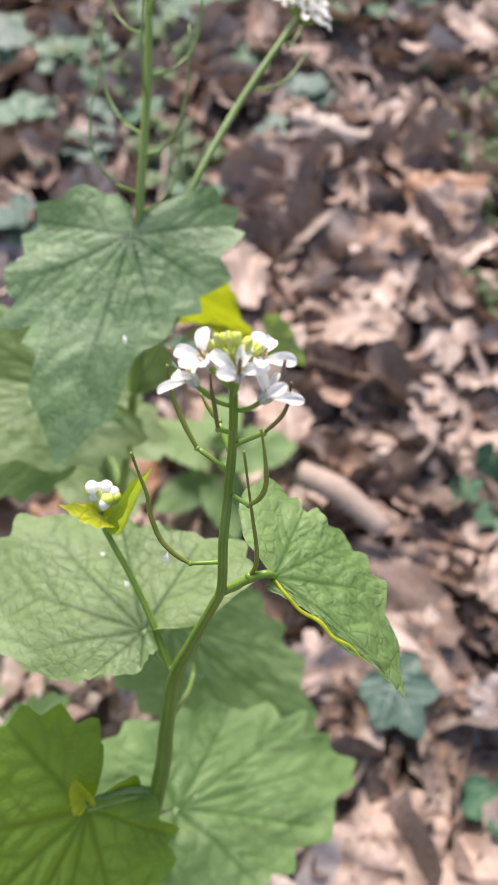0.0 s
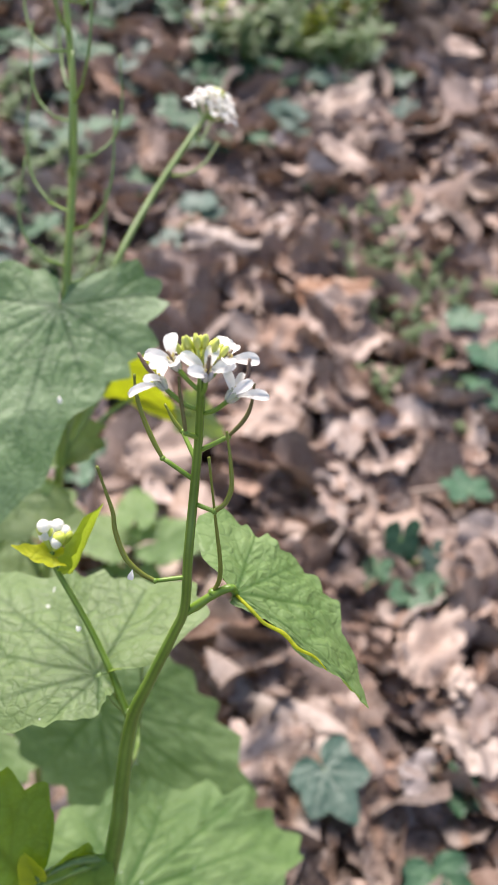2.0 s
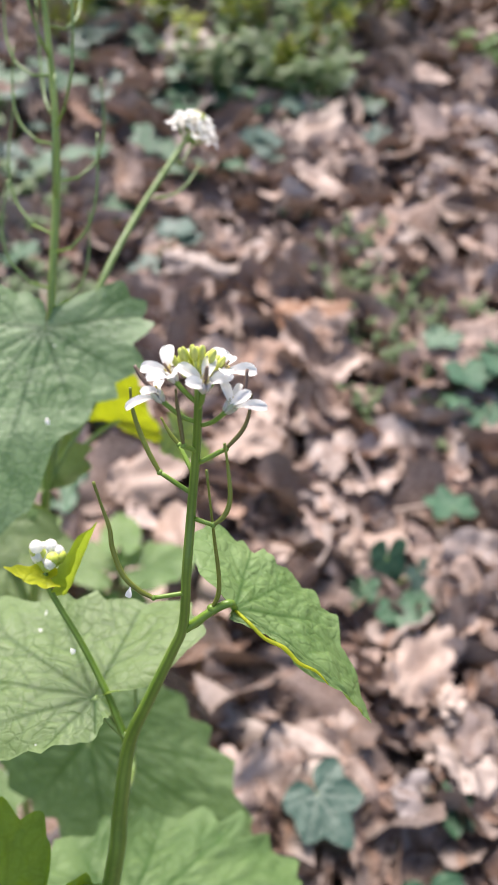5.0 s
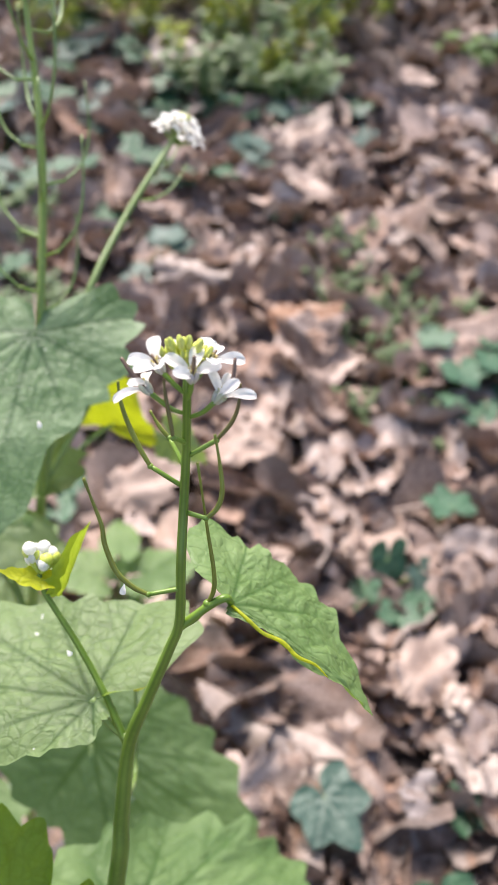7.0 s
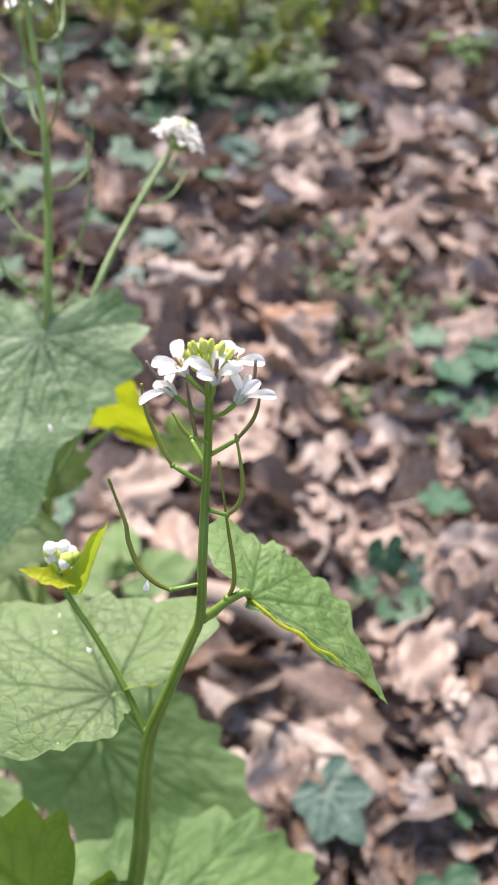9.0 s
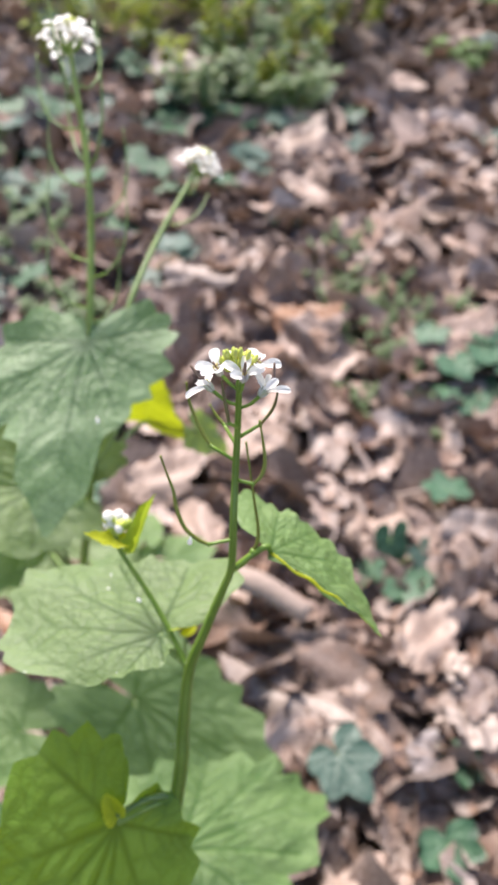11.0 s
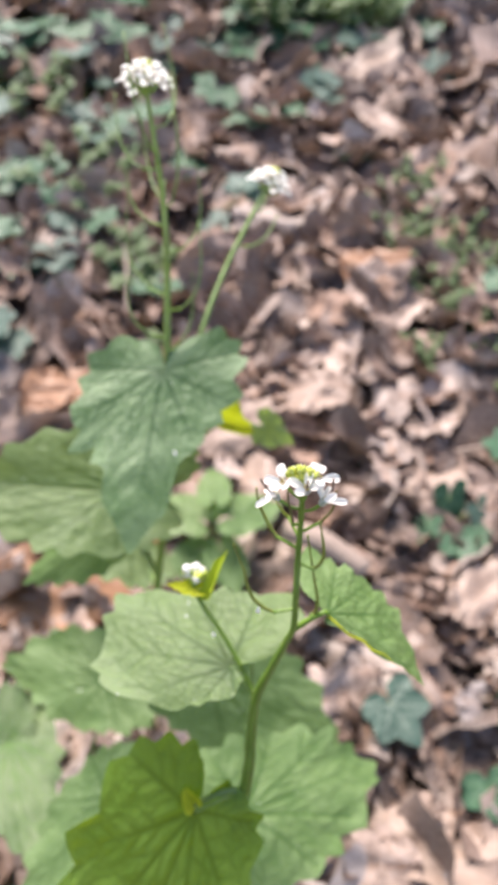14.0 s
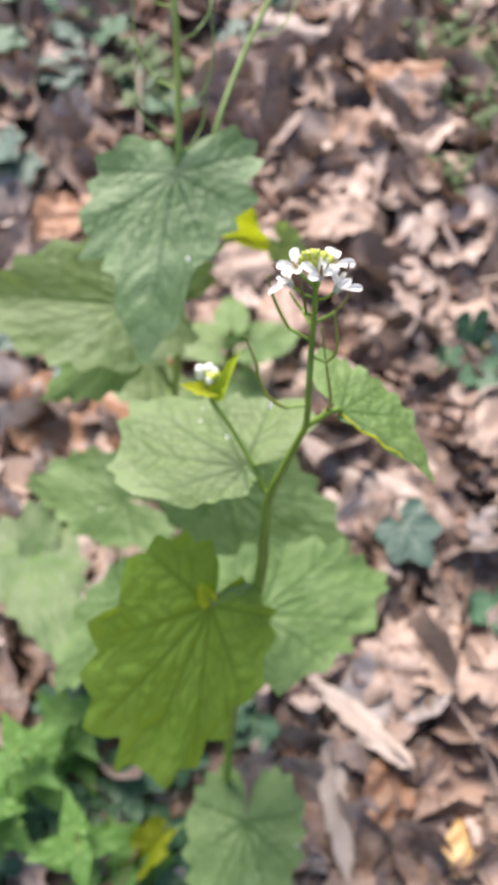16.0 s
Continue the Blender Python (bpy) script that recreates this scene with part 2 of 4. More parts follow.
def ball(centre, axis, r, length, rings=6, sides=8):
    """An egg-shaped body along axis."""
    axis = Vector(axis).normalized()
    c = Vector(centre)
    pts = [c + axis * length * (-math.cos(math.pi * i / rings) / 2) for i in range(rings + 1)]
    s1 = axis.orthogonal().normalized()
    s2 = axis.cross(s1)
    verts, faces = [], []
    for i, p in enumerate(pts):
        q = max(0.02, math.sin(math.pi * i / rings)) * r
        for s in range(sides):
            a = 2 * math.pi * s / sides
            verts.append(p + (s1 * math.cos(a) + s2 * math.sin(a)) * q)
    for i in range(rings):
        for s in range(sides):
            a, b2 = i * sides + s, i * sides + (s + 1) % sides
            faces.append((a, b2, b2 + sides, a + sides))
    return verts, faces


BROAD = [(0, 0.97), (18, 0.95), (40, 0.92), (65, 0.84), (90, 0.70), (108, 0.58), (125, 0.46), (142, 0.36), (160, 0.24), (172, 0.1)]
HEART = [(0, 1.03), (7, 0.93), (18, 0.86), (40, 0.80), (65, 0.76), (90, 0.70), (115, 0.66), (140, 0.60), (160, 0.46), (172, 0.22)]
DELTA = [(0, 1.0), (8, 0.84), (18, 0.68), (35, 0.58), (55, 0.55), (75, 0.54), (92, 0.54), (108, 0.55), (122, 0.54), (138, 0.48), (152, 0.36), (165, 0.2), (172, 0.1)]
LANCE = [(0, 1.0), (9, 0.87), (20, 0.66), (38, 0.47), (60, 0.36), (90, 0.28), (125, 0.22), (160, 0.12), (172, 0.06)]
TRI = [(0, 1.0), (4, 0.9), (9, 0.78), (14, 0.69), (24, 0.57), (36, 0.49), (50, 0.49), (66, 0.51), (84, 0.50), (104, 0.46), (120, 0.38), (136, 0.29), (155, 0.16), (172, 0.06)]
TRI_LEFT = [(0, 1.0), (4, 0.9), (9, 0.79), (14, 0.71), (24, 0.59), (34, 0.53), (46, 0.58), (58, 0.58), (76, 0.50), (96, 0.47), (112, 0.43), (126, 0.36), (140, 0.27), (155, 0.16), (172, 0.06)]
WING = [(0, 1.0), (15, 1.03), (26, 1.05), (39, 0.94), (58, 0.77), (77, 0.69), (95, 0.70), (115, 0.78), (126, 0.76), (135, 0.66), (143, 0.42), (155, 0.2), (172, 0.08)]
WING_LOW = [(0, 1.0), (10, 1.02), (19, 0.98), (32, 0.72), (52, 0.46), (75, 0.30), (100, 0.2), (172, 0.06)]
SPUR = [(0, 1.0), (8, 0.90), (20, 0.78), (36, 0.65), (55, 0.55), (75, 0.50), (95, 0.50), (115, 0.55), (132, 0.60), (142, 0.56), (154, 0.36), (166, 0.18), (172, 0.1)]
IVY = [(0, 1.0), (12, 0.82), (27, 0.64), (45, 0.78), (54, 0.84), (66, 0.74), (85, 0.58), (100, 0.66), (112, 0.70), (130, 0.58), (155, 0.40), (172, 0.14)]
OVAL = [(0, 1.0), (12, 0.86), (28, 0.62), (50, 0.46), (80, 0.38), (110, 0.38), (140, 0.42), (165, 0.46), (178, 0.47)]


def blade(o, t, w, outline, teeth=11, tooth=0.13, fold=0.0, droop=0.0, cup=0.0, wave=0.03, puff=0.012, seed=0, nr=40, na=150,
          veins=(0, 30, 62, 100), vein_w=0.018, lo=1.0, back=0.0, low=None):
    """A leaf blade: o where the stalk meets it, t its tip, w half its width as a vector. Returns places, faces and the vein mask."""
    r = random.Random(seed)
    o, ax, w = np.array(o, float), np.array(t, float) - np.array(o, float), np.array(w, float)
    nrm = np.cross(ax, w)
    nrm /= np.linalg.norm(nrm)
    if nrm[2] < 0:
        nrm = -nrm
    size = np.linalg.norm(ax)
    th = np.linspace(-172, 172, na)
    deg, rad = [q[0] for q in outline], [q[1] for q in outline]
    rr = np.interp(np.abs(th), deg, rad)
    if low:
        rr = np.where(th < 0, np.interp(np.abs(th), [q[0] for q in low], [q[1] for q in low]), rr)
    ph1, ph2 = r.random() * 6, r.random() * 6
    phase = np.abs(th) / 172 * teeth + 0.15 * np.sin(th * 0.11 + ph1)
    saw = phase - np.floor(phase)
    rr = rr * (1 + tooth * (np.where(saw < 0.72, saw / 0.72, (1 - saw) / 0.28) - 0.5) * (0.7 + 0.6 * np.sin(th * 0.05 + ph2) ** 2) * np.clip((np.abs(th) - 1.5) / 9, 0.0, 1))
    rr *= 1 + 0.03 * np.sin(th * 0.035 + ph1) + 0.02 * np.sin(th * 0.09 + ph2)
    k = (np.arange(nr + 1) / nr) ** 0.85
    a = (k[:, None] * rr[None] * np.cos(np.radians(th))[None]).ravel()
    b2 = (k[:, None] * rr[None] * np.sin(np.radians(th))[None]).ravel()
    bmax = np.max(np.abs(b2))
    segs = []
    for v in sorted({s * v for v in veins for s in (-1, 1)}):
        reach = np.interp(abs(v), deg, rad) * 0.94
        dv = np.array([math.cos(radians(v)), math.sin(radians(v))])
        if low and v < 0:
            reach = np.interp(abs(v), [q[0] for q in low], [q[1] for q in low]) * 0.94
        segs.append((np.zeros(2), dv * reach, 1.0))
        for f in (0.24, 0.42, 0.6, 0.76):
            for s in (-1, 1):
                if abs(v) > 80 and s * v > 0 and f > 0.5:
                    continue
                p = dv * reach * (f + 0.05 * r.random() + (0.06 if s > 0 else 0))
                ang = radians(v + s * (38 + 14 * r.random()))
                d1 = np.array([math.cos(ang), math.sin(ang)]) * reach * 0.24 * (1.15 - 0.75 * f)
                ang -= s * radians(16 + 12 * r.random())
                q = p + d1
                segs.append((p, q, 0.62))
                segs.append((q, q + np.array([math.cos(ang), math.sin(ang)]) * np.linalg.norm(d1) * 1.1, 0.42))
                ang += s * radians(60)
                segs.append((q, q + np.array([math.cos(ang), math.sin(ang)]) * np.linalg.norm(d1) * 0.7, 0.34))
    pts = np.stack([a, b2], 1)
    mask = np.zeros(len(pts))
    near = np.full(len(pts), 9.0)
    for p, q, strength in segs:
        d = q - p
        u = np.clip(((pts - p) @ d) / (d @ d), 0, 1)
        dist = np.linalg.norm(pts - p - u[:, None] * d, axis=1)
        width = vein_w * (1.2 - 0.85 * u) * (0.45 + 0.55 * strength)
        mask = np.maximum(mask, strength * np.exp(-(dist / width) ** 2))
        near = np.minimum(near, dist + 0.02 * (1 - strength))
    h = fold * np.abs(b2) / bmax - droop * np.clip(a, 0, None) ** 2 + cup * (a ** 2 + b2 ** 2)
    h += wave * (np.sin(a * 5 + ph1) * np.cos(b2 * 6 + ph2) * np.hypot(a, b2))
    rim = np.repeat(k, na)
    h += wave * 0.9 * rim ** 3 * np.sin(np.tile(th, nr + 1) * 0.13 + ph2)
    h += puff * (1 - np.exp(-(near / 0.05) ** 2)) + puff * np.array([0.9 * noise.noise((u * 7 + ph1, v * 7, ph2)) + 0.22 * noise.noise((u * 20, v * 20 + ph2, ph1)) for u, v in zip(a, b2)])
    h += back * np.clip(0.06 - a, 0, None) * np.clip(np.abs(b2) / bmax * 2.2, 0, 1)
    low_side = b2 < 0
    a = np.where(low_side & (a < 0), a * lo * lo, a)
    b2 = np.where(low_side, b2 * lo, b2)
    verts = o + a[:, None] * ax + (b2 / bmax)[:, None] * w + (h * size)[:, None] * nrm
    faces = []
    for i in range(nr):
        for j in range(na - 1):
            q = i * na + j
            faces.append((q, q + na, q + na + 1, q + 1) if i else (j + na, j + na + 1, j))
    return verts, faces, np.clip(mask, 0, 1)


def leaf(plant, name, stalk, o, t, w, outline, mat, label="", stalk_r=0.0009, stalk_mat=None, **kw):
    ob = part(name, blade(o, t, w, outline, **kw), mat, plant, label)
    if stalk:
        part("leaf_stalk", tube([*stalk, o], [stalk_r * 1.25, stalk_r], sides=8), stalk_mat or STEM_DULL, ob)
    return ob


def petal(base, tip, face, width):
    """A spoon-shaped petal with a narrow claw."""
    base, tip = Vector(base), Vector(tip)
    d = tip - base
    side = d.cross(Vector(face)).normalized()
    up = side.cross(d).normalized()
    verts, faces = [], []
    prof = [(0, 0.2), (0.12, 0.24), (0.26, 0.4), (0.42, 0.68), (0.58, 0.9), (0.74, 1.0), (0.87, 0.95), (0.95, 0.78), (1.0, 0.42)]
    for u, q in prof:
        for s in range(-3, 4):
            v = s / 3
            lift = 0.12 * math.sin(u * 3.1) - 0.16 * u * u + 0.11 * v * v * q + 0.03 * math.sin(u * 8 + v * 5)
            verts.append(base + d * u + side * (v * q * width / 2) + up * (lift * d.length))
    for i in range(len(prof) - 1):
        for s in range(6):
            k = i * 7 + s
            faces.append((k, k + 7, k + 8, k + 1))
    return verts, faces


def flower(plant, base, axis, size=4.6, turn=0.0, spread=0.85, petals=None, pistil=True, stalk=None):
    """A four-petalled cross flower; axis is the way that it opens."""
    base, axis = Vector(base), Vector(axis).normalized()
    s1 = axis.orthogonal().normalized()
    s2 = axis.cross(s1)
    mm = 0.001
    calyx = []
    for i in range(4):
        a = turn + math.pi / 4 + i * math.pi / 2
        q = s1 * math.cos(a) + s2 * math.sin(a)
        calyx.append(ball(base + q * 0.7 * mm + axis * 1.3 * mm, axis + q * 0.25, 0.55 * mm, 2.9 * mm, 5, 6))
    ob = part("flower", join(*calyx), SEPAL, plant, "white four-petalled flower")
    if stalk:
        part("flower_stalk", tube([*stalk, base + axis * 0.3 * mm], [0.00042, 0.0005], 4, 7), STEM, ob)
    mouth = base + axis * 2.4 * mm
    for i in range(4):
        a = turn + i * math.pi / 2 + rng.uniform(-0.12, 0.12)
        q = s1 * math.cos(a) + s2 * math.sin(a)
        k = size * mm * rng.uniform(0.92, 1.06)
        tip = mouth + (q * spread + axis * (1 - spread) * 1.2 + axis * 0.12).normalized() * k if petals is None else Vector(petals[i])
        part("petal", petal(mouth - axis * 1.2 * mm + q * 0.3 * mm, tip, axis if petals is None else axis * 0.5 + Vector((0.04, -0.68, 0.73)) * 0.8, size * (0.62 if petals is None else 0.46) * mm), PETAL, ob)
    stam = []
    for i in range(5):
        a = i * 1.257 + turn
        q = s1 * math.cos(a) + s2 * math.sin(a)
        top = mouth + q * 0.7 * mm + axis * 0.6 * mm
        stam.append(tube([base + axis * mm, top], [0.00012, 0.0001], 2, 5))
        stam.append(ball(top, axis, 0.22 * mm, 0.6 * mm, 4, 5))
    part("flower_centre", join(*stam), ANTHER, ob)
    if pistil:
        part("pistil", tube([base + axis * mm, mouth + axis * 1.6 * mm], [0.00034, 0.00026], 3, 7), PISTIL, ob)
    return ob


def pod(plant, line, r=0.0006, brown=False, node=1, foot_r=0.0005, mat=None):
    """A long seed pod on its short stalk; the knob between them sits at line[node]."""
    r *= 0.84
    ob = part("seed_pod", tube(line[node:], [r * 0.85, r, r * 1.05, r, r * 0.9, r * 0.75, r * 0.5, r * 0.6], 6, 8), mat or (POD_BROWN if brown else POD), plant)
    part("pod_stalk", join(tube(line[:node + 1], [foot_r, foot_r * 0.9], 5, 8), ball(line[node], Vector(line[node]) - Vector(line[node - 1]), foot_r * 1.3, foot_r * 2.2)), STEM, ob)
    return ob

# ---- ground ----
def ground_height(x, y):
    h = 0.02 * noise.noise((x * 1.7, y * 1.7, 0.3)) + 0.010 * noise.noise((x * 6, y * 6, 4.0))
    return h - 0.012 + 0.05 * max(0.0, min(1.0, (y - 0.9) / 0.6)) * max(0.0, min(1.0, (0.1 - x) / 0.3 + 0.4))


def build_ground():
    xs = sorted({*np.linspace(-2.2, 2.2, 111), -300, -80, -25, -9, -4, 4, 9, 25, 80, 300})
    ys = sorted({*np.linspace(-1.4, 3.4, 121), -300, -80, -25, -9, -3, 5, 9, 25, 80, 300})
    verts = [(x, y, ground_height(x, y) if abs(x) < 3 and -2 < y < 4 else 0.0) for y in ys for x in xs]
    k = len(xs)
    faces = [(j * k + i, j * k + i + 1, j * k + k + i + 1, j * k + k + i) for j in range(len(ys) - 1) for i in range(k - 1)]
    ob = new("ground", mesh_data("ground", verts, faces, SOIL))
    BASE[ob] = Vector((0, 0, 0))
    return tagged(ob, "dark brown woodland soil under fallen leaves", "ground", kind="structure")


ground = build_ground()

# ---- the flowering plant in front ----
HEAD = Vector((0.045, 0.111, 0.445))
RIGHT, UP, TOWARD = Vector((0.9835, 0.1576, 0.0887)), Vector((-0.1758, 0.718, 0.6734)), Vector((0.0425, -0.6779, 0.7339))


def p(u, v, w):
    """A place near the flower head: millimetres along the plant's right, up and front."""
    return HEAD + (RIGHT * u + UP * v + TOWARD * w) * 0.001


PLANT_UP = (UP * 0.92 + TOWARD * 0.38).normalized()
main = thing("garlic_mustard_plant", (0.036, -0.02, ground_height(0.036, -0.02)), "garlic mustard in flower with toothed green leaves and thin seed pods", "plant", "garlic mustard plants")
STALK_LINE = [(0.036, -0.02, -0.02), (0.037, 0.0, 0.12), (0.037, 0.025, 0.22), p(-23.8, -123.4, -66.5), p(-21.1, -102.6, -58.6), p(-18.1, -82, -50.2), p(-12.4, -67.5, -40.9), p(-6.6, -53.9, -31.6),
              p(-4, -46.7, -26), p(-3, -33.7, -17.5), p(-2.2, -22.3, -14.1), p(-1.2, -10.4, -7.9), p(-0.5, -0.4, 0), p(-0.7, 3.5, 1.5)]
part("stem", tube(STALK_LINE, [0.0026, 0.0025, 0.0024, 0.0022, 0.0019, 0.0016, 0.0013, 0.00112, 0.00102, 0.00096, 0.0009, 0.00082, 0.00072, 0.0005], 8, 14, 0.07), STEM, main, "ribbed bright green stem")

pod(main, [p(-3.1, -38.9, -20.2), p(-9.7, -40, -19.7), p(-12.7, -38.4, -19.1), p(-15.8, -35.1, -17.9), p(-17.6, -29.6, -15.7), p(-18, -25.6, -14.2), p(-19.5, -20.6, -12.2), p(-20.7, -16.4, -10.4)], 0.00065)
pod(main, [p(-1.6, -23.2, -14.4), p(2.3, -24.1, -11.8), p(4.4, -22.1, -11), p(5.4, -18.8, -9.7), p(5, -13.5, -7.5), p(4.2, -8.3, -5.3)], 0.0006)
pod(main, [p(-3.6, -47.9, -27.2), p(-0.8, -46.2, -26.4), p(1.9, -42.9, -24.9), p(3.2, -39.8, -23.3), p(3.3, -35.4, -21.2), p(2.3, -27, -16.9), p(0.8, -13.5, -9.6)], 0.00058, node=2, foot_r=0.0008)
pod(main, [p(-1.9, -18.3, -12.4), p(-8.2, -14.2, -10.9), p(-10.2, -10.4, -9.4), p(-12.1, -5.7, -7.5), p(-13.1, -1.8, -5.8), p(-13.3, 1.4, -4.5)], 0.00058)
pod(main, [p(-1.2, -9.8, -7.1), p(-3.2, -8.9, -3.8), p(-3.8, -4.8, -2.1), p(-4.3, -1.4, -0.6), p(-4.5, 1.2, 0.5)], 0.0005, brown=True)
pod(main, [p(-1.6, -14.4, -9.9), p(-4.7, -8.9, -11.8), p(-6.4, -6.8, -10.9), p(-8.1, -3.8, -9.8)], 0.0005)
pod(main, [p(-0.6, -12.1, -8.7), p(4.4, -9.3, -7.6), p(7.2, -6.1, -6.3), p(8.5, -3, -5), p(8.9, 0.8, -3.4)], 0.0005, brown=True)

# open flowers round the head, each with its own petals
flower(main, p(-6.7, -1.3, 0), p(-9.5, 2.5, 0.5) - p(-6.7, -1.3, 0), 4.4, petals=[p(-12.9, -2.2, 2.5), p(-7.6, 3.0, -1.5), p(-9.8, 0.6, 4), p(-10.8, 1.6, -2.6)], stalk=[p(-1.2, -4.5, -3.5), p(-3.6, -3.6, -2)], pistil=False)
flower(main, p(4.3, -2.8, 0), p(7.5, 1.0, 0.8) - p(4.3, -2.8, 0), 4.4, petals=[p(11.5, -1.4, 1.6), p(7.2, 2.3, 0), p(8.4, 0.8, 3), p(3.8, 3, 0.5)], stalk=[p(-0.2, -5.2, -3.8), p(2.2, -4.4, -2)], pistil=False)
flower(main, p(0.4, 0.6, 1.5), p(0.9, 3.6, 4.2) - p(0.4, 0.6, 1.5), 5.4, petals=[p(-3.8, 5.2, 3.6), p(5.4, 3.9, 3), p(1.8, 7.0, 2.2), p(-1.9, 2.2, 6)], stalk=[p(-0.6, -2.2, -1), p(0.2, -0.8, 0.6)])
flower(main, p(-4.5, 2.3, 0.8), p(-6.6, 5.6, 2.2) - p(-4.5, 2.3, 0.8), 5.8, petals=[p(-10.6, 4.9, 1.8), p(-9, 3.0, 4), p(-6.2, 8.9, 1), p(-4.6, 3.6, 5.2)], stalk=[p(-0.7, -1.2, -0.6), p(-2.6, 0.4, 0.2)])
flower(main, p(2.5, 3.2, 0), p(4.8, 6.4, 0.6) - p(2.5, 3.2, 0), 5.6, petals=[p(9.6, 4.9, 0.6), p(2.8, 9.0, -0.8), p(5.3, 8.2, -2.8), p(4.6, 4.2, 4.4)], stalk=[p(-0.5, 0, -0.4), p(1.2, 1.4, -0.2)])
flower(main, p(-1, 3.6, -2.5), p(-1.5, 7, -3.8) - p(-1, 3.6, -2.5), 4.4, 0.6, stalk=[p(-0.6, 1, -0.4), p(-0.8, 2.4, -1.4)])
# brown young pods rising out of faded flowers
for a_, b_, c_ in ((p(-7.9, 0.2, 0.6), p(-10.2, 2.6, 1), p(-11.8, 5.0, 1.4)), (p(5.8, -0.9, 0.6), p(7.6, 1.4, 1), p(8.0, 4.9, 1.8)), (p(0.7, 2.0, 2.6), p(1.0, 3.4, 4.2), p(1.2, 4.8, 5.4))):
    part("young_pod", tube([a_, b_, c_], [0.00038, 0.00042, 0.0003], 5, 8), PISTIL, main)
for k in range(22):
    ang, rad_ = k * 2.4, 0.85 * math.sqrt(k)
    c = p(-0.9 + rad_ * math.cos(ang) * 1.1, 7.3 - 0.11 * rad_ ** 2 + 0.35 * rad_ * math.sin(ang), 0.6 + rad_ * math.sin(ang) * 0.95)
    ax_ = PLANT_UP + (RIGHT * math.cos(ang) + TOWARD * math.sin(ang)) * 0.14 * rad_
    part("flower_bud", join(ball(c, ax_, 0.00062, 0.0031, 6, 8), tube([p(-0.7, 3.2, 1), c - ax_.normalized() * 0.0011], [0.0003, 0.0003], 2, 5)), BUD, main)

# second, shorter shoot with a few closed buds
part("side_shoot", tube([p(-20, -98, -57), (0.036, 0.1, 0.29), (0.0322, 0.1165, 0.3185)], [0.0008, 0.0006], 8, 8), STEM_DULL, main)
for k in range(6):
    part("flower_bud", ball((0.0315 + 0.0016 * math.cos(k * 2.4), 0.1185 + 0.0013 * math.sin(k * 2.4), 0.3225 + 0.0008 * (k % 2)), (math.cos(k * 2.4) * 0.4, 0.5, 0.9), 0.001, 0.003), PETAL if k % 2 else BUD, main)
leaf(main, "leaf", None, (0.0322, 0.1165, 0.3185), (0.0285, 0.112, 0.3235), (0.003, 0.001, 0.001), LANCE, BRACT, nr=10, na=40, teeth=3)
leaf(main, "leaf", None, (0.0322, 0.1165, 0.3185), (0.037, 0.114, 0.3215), (0.001, 0.003, 0.002), LANCE, BRACT, nr=10, na=40, teeth=3)

# side shoot with the closed flower buds
SHOOT = [p(-18.1, -82, -50.2), p(-23.8, -68.7, -49.5), p(-29.8, -57.3, -49), p(-35.2, -48.6, -48.5), p(-37.5, -44.6, -48.2), p(-38.8, -40.5, -48)]
part("side_shoot", tube(SHOOT, [0.001, 0.0008, 0.00072, 0.0007, 0.00068], 8, 10, 0.06), STEM, main)
for k in range(15):
    ang, rad_ = k * 2.4, 0.85 * math.sqrt(k)
    c = p(-38.4 + rad_ * math.cos(ang) * 1.1, -36.2 + rad_ * math.sin(ang) * 0.75, -47.5 + rad_ * 0.6 * math.cos(k * 1.3))
    bud = part("flower_bud", ball(c, PLANT_UP + RIGHT * 0.14 * rad_ * math.cos(ang), 0.00115 + 0.00025 * (k % 3), 0.0033, 7, 9), BUD if k % 4 == 1 else PETAL, main)
    part("bud_stalk", tube([p(-38.6, -40.5, -48), c - PLANT_UP * 0.0013], [0.0003, 0.0006], 3, 6), BUD, bud)
leaf(main, "leaf", None, p(-38.3, -41.8, -47), p(-48.5, -39.9, -43.5), (p(0, 2.3, -2.6) - p(0, 0, 0)), DELTA, BRACT, "small yellow-green bract", nr=20, na=90, teeth=5, tooth=0.2, cup=0.25)
leaf(main, "leaf", None, p(-32.4, -43.6, -48), p(-26.2, -27.0, -47.5), (p(2.0, 0.4, 1.4) - p(0, 0, 0)), LANCE, BRACT_GREEN, "small yellow-green upright bract", nr=20, na=90, teeth=6, tooth=0.2, fold=0.25)

# the narrow crinkled leaf on the flower stem, its front edge curled up and pale
R_FOOT, R_TIP, R_SIDE = Vector((0.058, 0.1, 0.3955)), Vector((0.0946, 0.094, 0.3844)), Vector((0.004, 0.0245, -0.0125))
crinkled = leaf(main, "leaf", [p(-3.6, -47.9, -27.2), p(1.8, -43.6, -25.0), p(5.5, -41.6, -24.2)], R_FOOT, R_TIP, R_SIDE, SPUR, LEAF_FRESH,
     "crinkled toothed green leaf", 0.0008, STEM, teeth=9, tooth=0.10, puff=0.022, wave=0.025, droop=0.24, seed=3, nr=64, na=240, vein_w=0.016, lo=0.16)
R_AXIS = R_TIP - R_FOOT
R_UP = R_AXIS.cross(R_SIDE).normalized()
R_UP = R_UP if R_UP.z > 0 else -R_UP
edge = [R_FOOT + R_AXIS * a_ - R_SIDE * 0.15 * s_ + R_UP * R_AXIS.length * (0.008 + 0.012 * (k_ % 2) - 0.2 * a_ * a_) for k_, (a_, s_) in enumerate(((0.0, 0.2), (0.1, 0.75), (0.22, 1.0), (0.34, 0.9), (0.45, 1.02), (0.56, 0.8), (0.66, 0.8)))]
